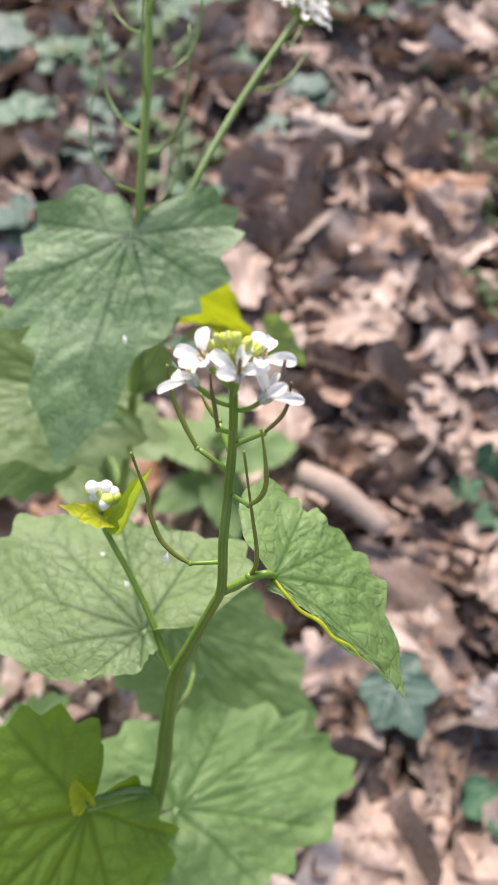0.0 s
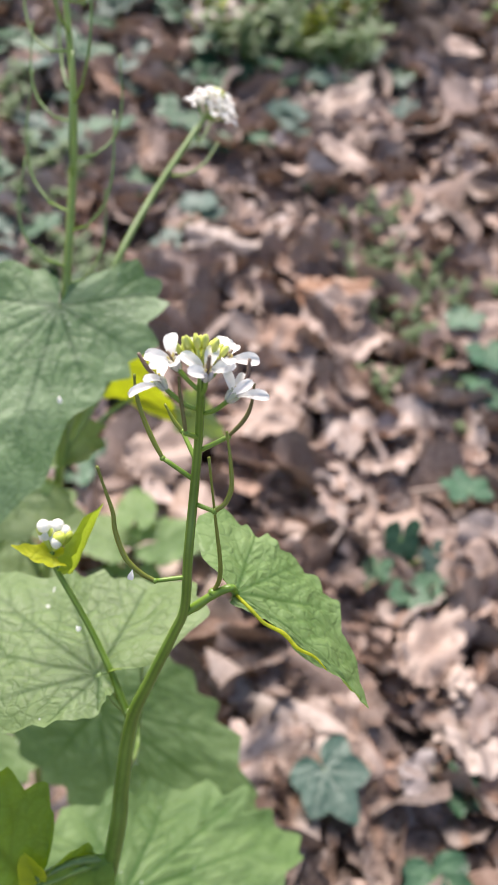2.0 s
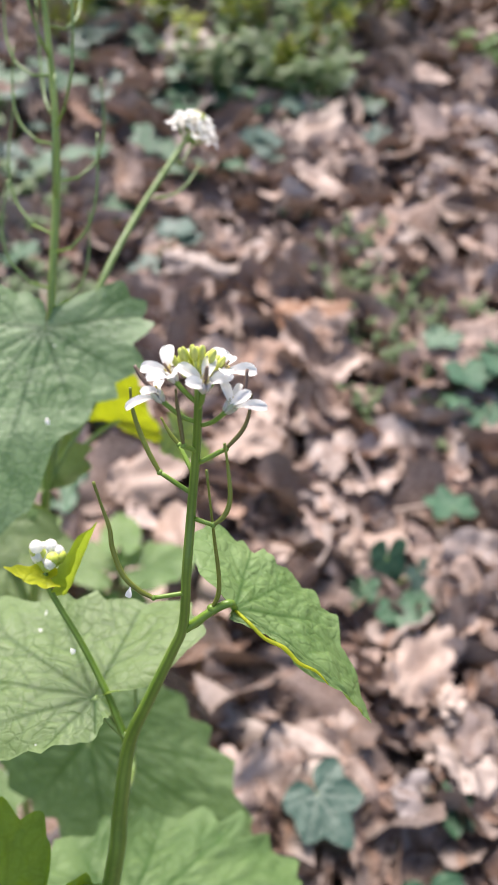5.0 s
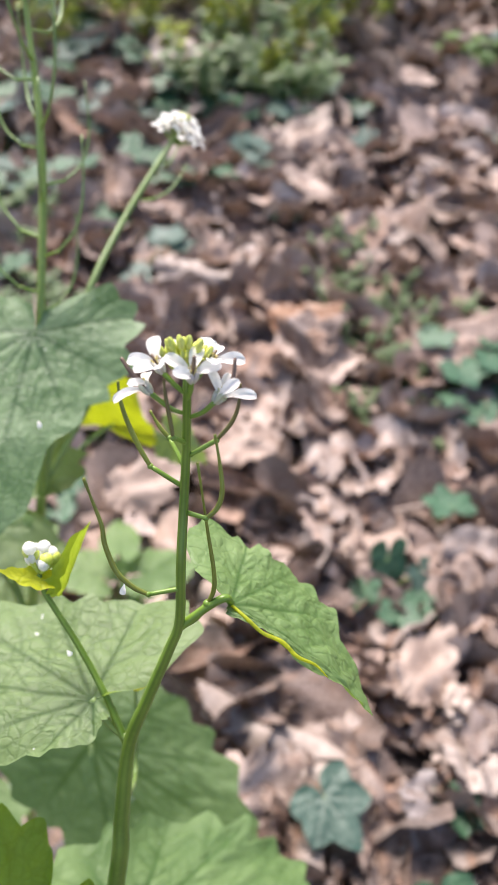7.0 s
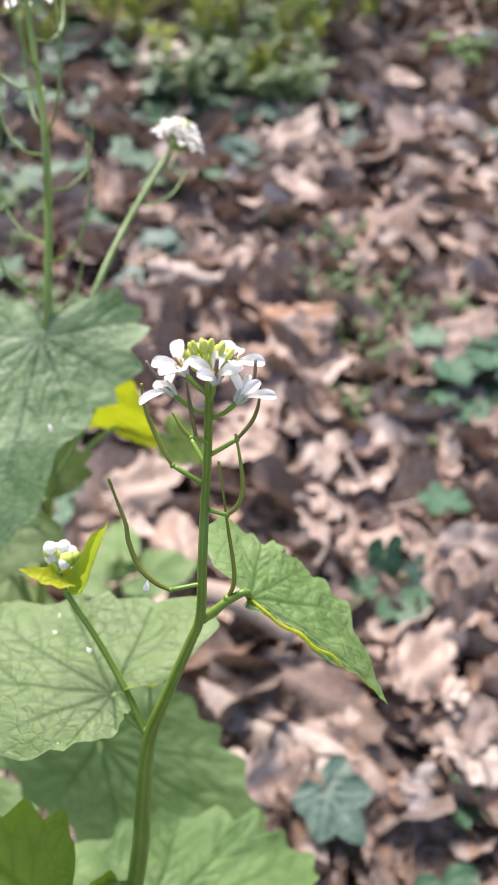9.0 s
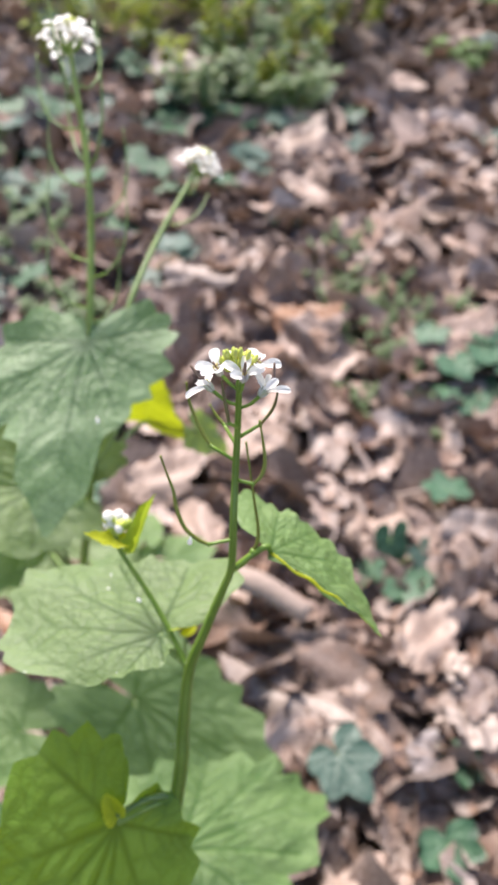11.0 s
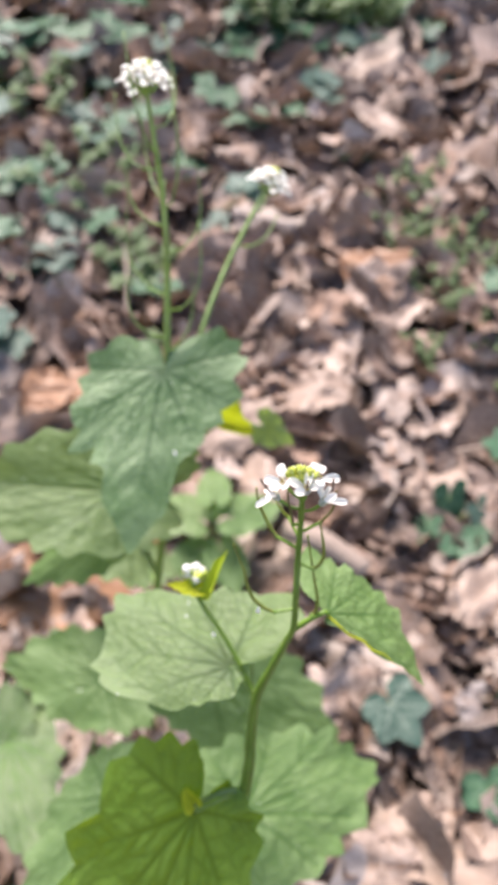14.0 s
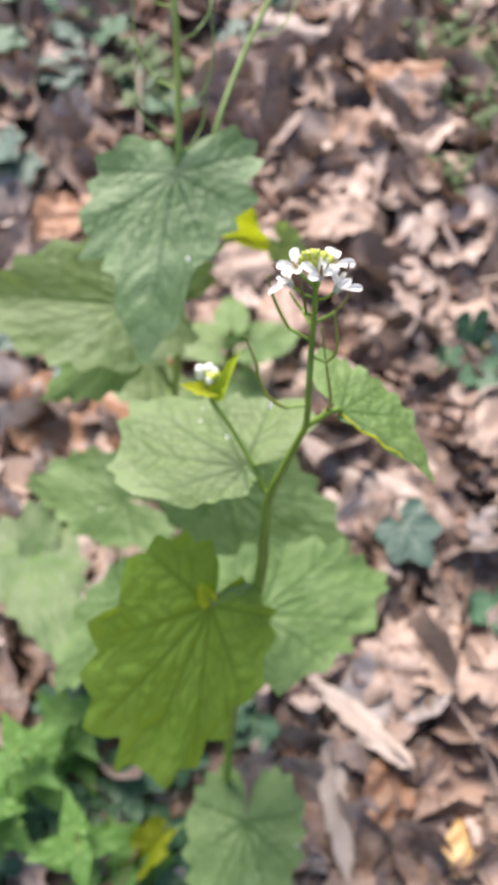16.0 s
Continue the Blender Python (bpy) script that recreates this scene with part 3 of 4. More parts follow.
part("leaf_edge", tube(edge, [0.0003, 0.0004, 0.00042, 0.00046, 0.0004, 0.0003, 0.00012], 6, 7), BRACT, crinkled, "pale yellow-green curled leaf margin")
# broad pale leaf behind the side shoot
leaf(main, "leaf", [p(-17.5, -80, -49.5), (0.034, 0.087, 0.354)], (0.029, 0.09, 0.359), (-0.022, 0.093, 0.345), (-0.004, 0.034, -0.006), WING, LEAF_PALE,
     "broad pale green leaf with dark veins", teeth=10, tooth=0.09, seed=5, puff=0.014, nr=64, na=220, wave=0.03, low=WING_LOW, fold=-0.05, vein_w=0.016)
# middle leaf in the shade of the pale one
leaf(main, "leaf", [(0.0365, 0.005, 0.15), (0.018, 0.09, 0.16)], (0.004, 0.143, 0.193), (0.083, 0.120, 0.172), (0.006, 0.038, 0.012), HEART, LEAF_GREEN,
     "soft green toothed leaf below the flower stem", teeth=10, seed=8, cup=-0.05, puff=0.015, vein_w=0.018, nr=50, na=180)
leaf(main, "leaf", [(0.0372, 0.03, 0.235), (0.039, 0.05, 0.235)], (0.041, 0.067, 0.237), (0.1025, 0.1153, 0.1965), (-0.018, 0.034, -0.006), HEART, LEAF_GREEN,
     "toothed green leaf with pale flecks", teeth=9, tooth=0.15, seed=11, droop=0.06, puff=0.015, vein_w=0.018, nr=50, na=180)
# large lime leaf low in front
leaf(main, "leaf", [(0.0402, 0.0622, 0.307), (0.0325, 0.0575, 0.3085)], (0.0235, 0.0515, 0.3065), (0.007, -0.017, 0.255), (-0.039, 0.005, 0.019), BROAD, LEAF_LIME,
     "large lime green leaf with rounded teeth", 0.0009, STEM_PALE, teeth=9, tooth=0.17, seed=14, cup=-0.06, fold=0.03, nr=56, na=200, lo=0.8, puff=0.015, vein_w=0.018)
leaf(main, "leaf", [(0.0402, 0.0625, 0.309), (0.031, 0.0585, 0.311)], (0.023, 0.053, 0.309), (0.018, 0.057, 0.3165), (0.0025, 0.0025, 0.0016), LANCE, BRACT, "young curled yellow leaf", nr=12, na=40, fold=0.3)

# ---- the taller plant behind ----
tall = thing("garlic_mustard_plant", (-0.045, 0.15, ground_height(-0.045, 0.15)), "tall garlic mustard with two white flower heads behind", "plant", "garlic mustard plants")
T_LINE = [(-0.045, 0.15, -0.02), (-0.04, 0.155, 0.1), (-0.031, 0.172, 0.215), (-0.027, 0.196, 0.284), (-0.029, 0.222, 0.352), (-0.0355, 0.257, 0.402), (-0.0515, 0.2955, 0.441)]
part("stem", tube(T_LINE, [0.0026, 0.0024, 0.002, 0.0016, 0.0013, 0.0009], 8, 12, 0.05), STEM_PALE, tall)
part("side_branch", tube([(-0.028, 0.19, 0.27), (-0.024, 0.212, 0.315), (-0.0185, 0.238, 0.352), (-0.0135, 0.275, 0.366), (-0.002, 0.315, 0.3835)], [0.0015, 0.0014, 0.0013, 0.0011], 8, 12), STEM_DULL, tall)


def flower_dome(plant, centre, up, n, radius, size):
    """A dome of small white flowers round a few buds."""
    up = Vector(up).normalized()
    s1 = up.orthogonal().normalized()
    s2 = up.cross(s1)
    c = Vector(centre)
    foot = c - up * radius * 0.9
    for k in range(n):
        a, q = k * 2.4, math.sqrt((k + 2.5) / (n + 2))
        side = s1 * math.cos(a) + s2 * math.sin(a)
        base = c + side * radius * 0.62 * q - up * radius * 0.8 * q * q + up * radius * 0.15 * math.sin(k * 5.1)
        flower(plant, base, up + side * 0.9 * q, size, k, stalk=[foot, foot.lerp(base, 0.5) - up * 0.001])
    for k in range(7):
        a, q = k * 2.4, 0.0009 * math.sqrt(k)
        part("flower_bud", ball(c + s1 * math.cos(a) * q + s2 * math.sin(a) * q + up * 0.002, up, 0.0008, 0.0028, 5, 7), BUD, plant)


flower_dome(tall, (-0.0525, 0.3, 0.446), (-0.1, 0.6, 0.8), 12, 0.0108, 5.6)
flower_dome(tall, (-0.0002, 0.3205, 0.3875), (0.2, 0.55, 0.8), 11, 0.0098, 5.2)


def stem_pods(plant, line, count, length, seed, lo=0.1, hi=0.95):
    """Thin curved pods set round a stem."""
    r = random.Random(seed)
    s = spline(line, 10)
    for k in range(count):
        f = (lo + (hi - lo) * (k + 0.5) / count) * (len(s) - 2)
        a = s[int(f)]
        up = (s[int(f) + 1] - a).normalized()
        side = up.orthogonal().normalized()
        side.rotate(Matrix.Rotation(k * 2.4 + r.random(), 3, up))
        lg = length * r.uniform(0.7, 1.1)
        pod(plant, [a, a + side * lg * 0.22 + up * lg * 0.06, a + side * lg * 0.42 + up * lg * 0.25, a + side * lg * 0.5 + up * lg * 0.55, a + side * lg * 0.46 + up * lg], 0.0006, mat=STEM_DULL)


stem_pods(tall, T_LINE[3:], 12, 0.046, 4, 0.36, 0.97)
stem_pods(tall, [(-0.012, 0.275, 0.366), (-0.005, 0.297, 0.375), (-0.002, 0.315, 0.3835)], 2, 0.024, 9)

leaf(tall, "leaf", [(-0.0285, 0.215, 0.335), (-0.0293, 0.2165, 0.347)], (-0.0295, 0.2175, 0.3545), (-0.0255, 0.1385, 0.331), (0.0365, 0.013, 0.0), TRI, LEAF_BLUE,
     "large drooping triangular leaf with grooved veins", teeth=9, tooth=0.16, seed=21, fold=-0.03, droop=0.10, nr=64, na=240, vein_w=0.011, back=0.1, low=TRI_LEFT)
leaf(tall, "leaf", [(-0.027, 0.2, 0.29), (-0.012, 0.226, 0.322)], (-0.018, 0.231, 0.318), (0.008, 0.252, 0.266), (0.0115, 0.005, 0.0098), DELTA, LEAF_YELLOW, "yellow-green translucent leaf", teeth=6, tooth=0.08, seed=22)
leaf(tall, "leaf", [(-0.027, 0.2, 0.29), (-0.01, 0.24, 0.29)], (0.012, 0.258, 0.268), (0.03, 0.262, 0.25), (0.002, 0.009, 0.006), DELTA, LEAF_PALE, "small toothed leaf", teeth=6, seed=23)
leaf(tall, "leaf", [(-0.03, 0.176, 0.225), (-0.04, 0.184, 0.262)], (-0.05, 0.19, 0.288), (-0.126, 0.176, 0.296), (0.003, 0.034, 0.012), HEART, LEAF_PALE, "folded green leaf with a pale upper side", fold=0.12, teeth=10, seed=24)
leaf(tall, "leaf", [(-0.03, 0.176, 0.225), (-0.04, 0.18, 0.255)], (-0.052, 0.182, 0.272), (-0.096, 0.154, 0.236), (-0.013, 0.016, 0.006), HEART, LEAF_FRESH, teeth=9, seed=26)
leaf(tall, "leaf", [(-0.031, 0.172, 0.215), (-0.045, 0.2, 0.2)], (-0.062, 0.22, 0.19), (-0.13, 0.235, 0.19), (0.0, 0.035, 0.01), HEART, LEAF_PALE, "pale green lower leaf", seed=25, teeth=10)

# ---- low leaves of young plants ----
low = thing("leafy_seedling", (-0.075, 0.09, ground_height(-0.075, 0.09)), "young garlic mustard with round-toothed leaves", "plant", "young plants")
leaf(low, "leaf", [(-0.075, 0.09, 0.0), (-0.07, 0.12, 0.08)], (-0.066, 0.147, 0.118), (-0.135, 0.145, 0.11), (-0.01, 0.033, 0.006), HEART, LEAF_GREEN, seed=31, teeth=9)
leaf(low, "leaf", [(-0.075, 0.09, 0.0), (-0.1, 0.1, 0.08)], (-0.116, 0.102, 0.11), (-0.069, 0.038, 0.15), (0.026, 0.018, -0.002), HEART, HERB, seed=32, teeth=9)
leaf(low, "leaf", [(-0.075, 0.09, 0.0), (-0.1, 0.1, 0.08)], (-0.112, 0.104, 0.112), (-0.128, 0.135, 0.12), (0.012, 0.008, 0), HEART, HERB, seed=33, teeth=7, nr=24, na=80)
leaf(low, "leaf", [(-0.06, 0.08, 0.0), (-0.035, 0.08, 0.13)], (-0.032, 0.07, 0.18), (-0.062, 0.018, 0.165), (0.022, -0.013, 0.004), HEART, LEAF_GREEN, seed=34, teeth=10)

low2 = thing("leafy_seedling", (0.045, -0.02, ground_height(0.045, -0.02)), "low green heart-shaped leaf near the stem foot", "plant", "young plants")
leaf(low2, "leaf", [(0.045, -0.02, 0.0), (0.05, -0.022, 0.07)], (0.053, -0.024, 0.095), (0.062, -0.09, 0.09), (0.036, 0.004, 0), HEART, LEAF_GREEN, seed=35, teeth=9)
leaf(low2, "leaf", [(0.04, -0.02, 0.0), (0.02, -0.03, 0.03)], (0.0, -0.048, 0.04), (-0.012, -0.074, 0.035), (0.011, -0.006, 0.004), HEART, LEAF_YELLOW, "curled yellowing leaf", seed=36, fold=0.4, wave=0.12)

low3 = thing("leafy_seedling", (-0.03, 0.3, ground_height(-0.03, 0.3)), "small green seedling on the leaf litter", "plant", "young plants")
for k, (dx, dy, dz, ln) in enumerate(((0.03, 0.02, 0.07, 0.04), (-0.035, 0.015, 0.06, 0.04), (0.02, -0.03, 0.05, 0.035), (-0.01, 0.04, 0.08, 0.03), (-0.03, -0.03, 0.04, 0.03))):
    d = Vector((dx, dy, 0)).normalized()
    o = Vector((-0.03, 0.3, 0)) + Vector((dx * 0.5, dy * 0.5, dz))
    leaf(low3, "leaf", [(-0.03, 0.3, 0), (-0.03 + dx * 0.2, 0.3 + dy * 0.2, dz * 0.7)], o, o + d * ln + Vector((0, 0, -0.008)), d.cross(Vector((0, 0, 1))) * ln * 0.5, HEART, LEAF_FRESH if k % 2 else LEAF_GREEN, seed=40 + k, nr=24, na=80)


def nettle(x, y, h, seed):
    """An upright herb with pairs of pointed leaves."""
    r = random.Random(seed)
    z = ground_height(x, y)
    ob = thing("nettle_plant", (x, y, z), "bright green nettle-like herb with pointed toothed leaves", "plant", "nettles")
    tip = (x + r.uniform(-0.01, 0.01), y + 0.02, z + h)
    part("stem", tube([(x, y, z - 0.01), (x, y + 0.008, z + h / 2), tip], [0.0015, 0.001], 5, 8), STEM, ob)
    for k in range(5):
        f = 0.35 + 0.65 * k / 4
        c = Vector((x, y, z)).lerp(Vector(tip), f)
        for s in (0, math.pi):
            a = k * math.pi / 2 + s + r.uniform(-0.3, 0.3) + seed
            d = Vector((math.cos(a), math.sin(a), 0.1 + 0.25 * f))
            ln = 0.036 * (1.25 - 0.65 * f)
            o = c + d * 0.008
            leaf(ob, "leaf", [c], o, o + d * ln - Vector((0, 0, 0.006)), d.cross(Vector((0, 0, 1))) * ln * 0.36, DELTA, LEAF_NETTLE, seed=seed * 20 + k, nr=20, na=80, tooth=0.09, stalk_r=0.0005)


nettle(-0.085, -0.035, 0.11, 1)
nettle(-0.052, -0.075, 0.10, 2)
nettle(-0.10, -0.07, 0.10, 3)
nettle(-0.072, -0.01, 0.07, 4)
nettle(-0.02, -0.085, 0.06, 5)

# ---- ivy, herbs and shrub ----
def ivy(x, y, leaves, spread, size, mat, seed, label="dark green ivy with lobed glossy leaves"):
    """A creeping ivy shoot with a few lobed leaves."""
    r = random.Random(seed)
    z = ground_height(x, y)
    ob = thing("ivy_plant", (x, y, z), label, "ivy", "ivy on the ground")
    for k in range(leaves):
        a = r.random() * 6.28
        q = spread * math.sqrt(r.random()) * (1 if leaves > 1 else 0)
        cx, cy = x + q * math.cos(a), y + q * math.sin(a)
        cz = ground_height(cx, cy) + r.uniform(0.018, 0.045)
        b = r.random() * 6.28
        ln = size * r.uniform(0.75, 1.1)
        d = Vector((math.cos(b), math.sin(b), r.uniform(-0.35, 0.1))) * ln * 0.6
        wv = Vector((-math.sin(b), math.cos(b), r.uniform(-0.35, 0.35))).normalized() * ln * 0.52
        leaf(ob, "leaf", [(x, y, z), (cx - d.x * 0.3, cy - d.y * 0.3, cz - 0.008)], (cx - d.x * 0.4, cy - d.y * 0.4, cz), (cx + d.x * 0.6, cy + d.y * 0.6, cz + d.z * 0.6), wv, IVY, mat,
             seed=seed * 31 + k, nr=16, na=72, tooth=0.0, teeth=3, vein_w=0.03, veins=(0, 50, 108), stalk_r=0.0008, fold=r.uniform(-0.05, 0.15), puff=0.02)


ivy_one = thing("ivy_plant", (0.13, 0.19, 0.0), "blue-green ivy leaf with pale veins on dead leaves", "ivy", "ivy on the ground")
leaf(ivy_one, "leaf", [(0.10, 0.215, 0.0)], (0.126, 0.199, 0.034), (0.151, 0.174, 0.03), (0.0165, 0.0185, 0.002), IVY, IVY_BLUE, seed=51, tooth=0.0, vein_w=0.03, veins=(0, 50, 108), nr=24, na=100, puff=0.02)
ivy_two = thing("ivy_plant", (0.155, 0.37, 0.0), "dark ivy leaves standing upright in the litter", "ivy", "ivy on the ground")
leaf(ivy_two, "leaf", [(0.155, 0.37, 0.0)], (0.157, 0.388, 0.034), (0.160, 0.366, 0.004), (0.014, 0.004, 0.004), IVY, IVY_DARK, seed=52, tooth=0, vein_w=0.03, veins=(0, 50, 108), nr=20, na=90)
leaf(ivy_two, "leaf", [(0.155, 0.37, 0.0)], (0.185, 0.388, 0.024), (0.198, 0.376, 0.014), (0.010, 0.010, 0), IVY, IVY_BLUE, seed=53, tooth=0, vein_w=0.03, veins=(0, 50, 108), nr=16, na=72)
leaf(ivy_two, "leaf", [(0.155, 0.37, 0.0)], (0.143, 0.365, 0.02), (0.139, 0.345, 0.012), (0.012, -0.002, 0.006), IVY, IVY_DARK, seed=54, tooth=0, vein_w=0.03, veins=(0, 50, 108), nr=16, na=72)
for x, y, k, sp, size, mat in ((0.202, 0.455, 1, 0, 0.045, IVY_DARK), (0.215, 0.15, 2, 0.02, 0.04, IVY_DARK), (0.205, 0.215, 2, 0.02, 0.035, IVY_DARK), (0.24, 0.635, 5, 0.04, 0.055, IVY_DARK), (0.26, 0.60, 3, 0.03, 0.05, IVY_DARK),
                               (0.09, 1.08, 2, 0.02, 0.05, IVY_BLUE), (0.075, 1.16, 3, 0.03, 0.055, IVY_BLUE), (-0.06, 0.97, 3, 0.04, 0.045, IVY_BLUE), (-0.09, 0.915, 3, 0.04, 0.045, IVY_DARK),
                               (-0.02, 1.13, 5, 0.07, 0.05, IVY_BLUE), (0.03, 0.86, 2, 0.03, 0.035, IVY_DARK), (0.14, 0.10, 1, 0, 0.03, IVY_DARK),
                               (-0.24, 1.07, 4, 0.06, 0.06, IVY_BLUE), (-0.36, 1.15, 5, 0.08, 0.06, IVY_BLUE), (-0.34, 0.92, 4, 0.07, 0.06, IVY_BLUE), (-0.24, 0.79, 5, 0.07, 0.055, IVY_DARK), (-0.3, 0.68, 6, 0.09, 0.055, IVY_DARK),
                               (-0.43, 0.8, 6, 0.09, 0.06, IVY_BLUE), (-0.29, 0.5, 3, 0.04, 0.045, IVY_BLUE), (-0.5, 1.05, 6, 0.1, 0.06, IVY_BLUE), (-0.17, 0.9, 3, 0.05, 0.05, IVY_DARK), (-0.2, 1.25, 5, 0.1, 0.06, IVY_BLUE),
                               (-0.17, 0.62, 3, 0.05, 0.045, IVY_DARK), (-0.26, 0.62, 4, 0.06, 0.055, IVY_BLUE), (-0.36, 0.7, 5, 0.07, 0.06, IVY_DARK), (-0.13, 0.75, 3, 0.04, 0.05, IVY_BLUE), (-0.3, 0.82, 4, 0.06, 0.065, IVY_BLUE), (-0.4, 1.0, 5, 0.08, 0.07, IVY_DARK), (-0.12, 1.08, 5, 0.07, 0.05, IVY_DARK), (-0.28, 1.2, 5, 0.08, 0.06, IVY_DARK), (-0.19, 0.31, 2, 0.03, 0.05, IVY_BLUE), (0.0, -0.03, 3, 0.04, 0.04, IVY_DARK), (0.03, -0.06, 2, 0.02, 0.035, IVY_BLUE), (0.3, 1.2, 3, 0.05, 0.05, IVY_BLUE), (0.37, 1.5, 4, 0.08, 0.06, IVY_BLUE),
                               (-0.1, 0.42, 2, 0.03, 0.045, IVY_DARK), (0.238, 0.59, 4, 0.035, 0.045, IVY_DARK), (0.172, 0.362, 2, 0.015, 0.035, IVY_DARK), (0.2, 0.66, 2, 0.02, 0.04, IVY_DARK), (0.02, 0.06, 3, 0.04, 0.04, IVY_DARK), (-0.024, -0.003, 5, 0.03, 0.042, IVY_DARK), (-0.05, -0.045, 6, 0.035, 0.04, IVY_DARK), (-0.011, -0.055, 5, 0.03, 0.04, IVY_DARK), (-0.075, 0.035, 5, 0.03, 0.042, IVY_DARK), (-0.085, -0.08, 6, 0.035, 0.042, IVY_DARK), (0.005, 0.02, 4, 0.03, 0.038, IVY_DARK),
                               (-0.4, 1.29, 5, 0.07, 0.06, IVY_DARK), (-0.18, 1.18, 5, 0.05, 0.05, IVY_DARK), (-0.03, 1.42, 6, 0.08, 0.06, IVY_DARK), (-0.34, 1.09, 4, 0.06, 0.055, IVY_DARK), (-0.46, 0.97, 5, 0.06, 0.055, IVY_DARK), (-0.15, 1.06, 4, 0.05, 0.05, IVY_DARK), (-0.05, 1.08, 6, 0.05, 0.045, IVY_DARK), (0.03, 1.17, 5, 0.05, 0.05, IVY_DARK), (-0.11, 1.13, 5, 0.05, 0.045, IVY_DARK)):
    ivy(x, y, k, sp, size, mat, int(1000 * abs(x) + 77 * y + 3), "dark green ivy with lobed glossy leaves" if mat is IVY_DARK else "blue-green ivy leaves among dead leaves")


def small_leaf(c, d, up, ln, wd):
    """A folded oval leaflet of ten triangles."""
    c, d = Vector(c), Vector(d).normalized()
    s = d.cross(Vector(up)).normalized()
    n = s.cross(d)
    v = [c, c + d * ln * 0.35 + s * wd + n * wd * 0.3, c + d * ln * 0.38, c + d * ln * 0.35 - s * wd + n * wd * 0.3, c + d * ln * 0.75 + s * wd * 0.7, c + d * ln * 0.75 - n * wd * 0.2, c + d * ln * 0.75 - s * wd * 0.7, c + d * ln - n * wd * 0.5]
    f = [(0, 1, 2), (0, 2, 3), (1, 4, 5, 2), (2, 5, 6, 3), (4, 7, 5), (5, 7, 6)]
    return v, f


def clump(x, y, radius, height, stems, mat, seed, name, label, category, ln, per=9):
    """A loose herb: thin stems with small leaflets all along them."""
    r = random.Random(seed)
    z = ground_height(x, y)
    ob = thing(name, (x, y, z), label, category, category + " clumps")
    stems_geo, leaves = [], []
    for k in range(stems):
        a, q = r.random() * 6.28, radius * math.sqrt(r.random())
        bx, by = x + 0.5 * q * math.cos(a), y + 0.5 * q * math.sin(a)
        tip = Vector((x + q * math.cos(a), y + q * math.sin(a), z + height * r.uniform(0.5, 1.0)))
        line = [Vector((bx, by, z - 0.01)), Vector((bx, by, z)).lerp(tip, 0.5) + Vector((r.uniform(-1, 1), r.uniform(-1, 1), 0.5)) * height * 0.12, tip]
        stems_geo.append(tube(line, [0.0009, 0.0006], 3, 5))
        s = spline(line, per)
        for i in range(3, len(s)):
            for _ in range(2):
                b = r.random() * 6.28
                d = Vector((math.cos(b), math.sin(b), r.uniform(-0.2, 0.5)))
                leaves.append(small_leaf(s[i], d, Vector((r.uniform(-0.4, 0.4), r.uniform(-0.4, 0.4), 1)), ln * r.uniform(0.6, 1.2), ln * 0.32))
    part("stem_tangle", join(*stems_geo), STEM_DULL, ob, kind="stuff")
    part("foliage", join(*leaves), mat, ob, kind="stuff")


for k, (x, y, rr_, hh) in enumerate(((0.073, 0.765, 0.05, 0.05), (0.109, 0.70, 0.05, 0.05), (0.147, 0.645, 0.045, 0.045), (0.13, 0.56, 0.035, 0.04), (0.217, 0.71, 0.05, 0.05), (0.16, 0.73, 0.045, 0.05), (0.19, 0.6, 0.035, 0.04), (0.10, 0.83, 0.03, 0.04), (0.20, 0.56, 0.03, 0.035))):
    clump(x, y, rr_, hh, 13, HERB, 60 + k, "low_herb", "fine-leaved grey-green herb growing through litter", "herb", 0.0068)
for k, (x, y, rr_, hh) in enumerate(((-0.30, 0.74, 0.08, 0.06), (-0.2, 0.62, 0.05, 0.05), (-0.42, 0.9, 0.09, 0.08), (-0.13, 0.5, 0.035, 0.03))):
    clump(x, y, rr_, hh, 14, HERB, 80 + k, "low_herb", "loose green herb among ivy and dead leaves", "herb", 0.0115)
for k, (x, y, rr_, hh) in enumerate(((-0.11, 1.18, 0.10, 0.12), (-0.21, 1.33, 0.13, 0.16), (-0.02, 1.19, 0.08, 0.10), (-0.38, 1.40, 0.15, 0.18), (-0.08, 1.40, 0.13, 0.17), (-0.05, 1.62, 0.18, 0.24), (-0.3, 1.75, 0.25, 0.3), (-0.58, 1.55, 0.25, 0.28))):
    clump(x, y, rr_ * 1.25, hh, 20, LEAF_YELLOW if k in (1, 6) else (HERB if k in (0, 2, 4) else SHRUB), 100 + k, "low_shrub", "low leafy shrub with yellow-green new leaves", "shrub", 0.017, 7)
for k, (x, y, rr_, hh) in enumerate(((-0.27, 1.27, 0.05, 0.13), (-0.13, 1.24, 0.05, 0.14), (-0.38, 1.22, 0.05, 0.12), (0.0, 1.32, 0.05, 0.14), (-0.2, 1.38, 0.06, 0.2), (0.07, 1.5, 0.06, 0.12), (-0.45, 1.35, 0.06, 0.16), (-0.19, 1.16, 0.03, 0.09), (-0.05, 1.17, 0.03, 0.09))):
    clump(x, y, rr_, hh, 7, LEAF_YELLOW, 130 + k, "low_shrub", "spindly yellow-green shrub shoots among ivy", "shrub", 0.016, 6)
for k, (x, y, rr_, hh) in enumerate(((0.35, 1.75, 0.1, 0.08), (0.42, 1.6, 0.08, 0.07), (0.25, 1.45, 0.05, 0.04))):
    clump(x, y, rr_, hh, 18, LEAF_FRESH, 120 + k, "low_herb", "green herb far off on the wood floor", "herb", 0.02)

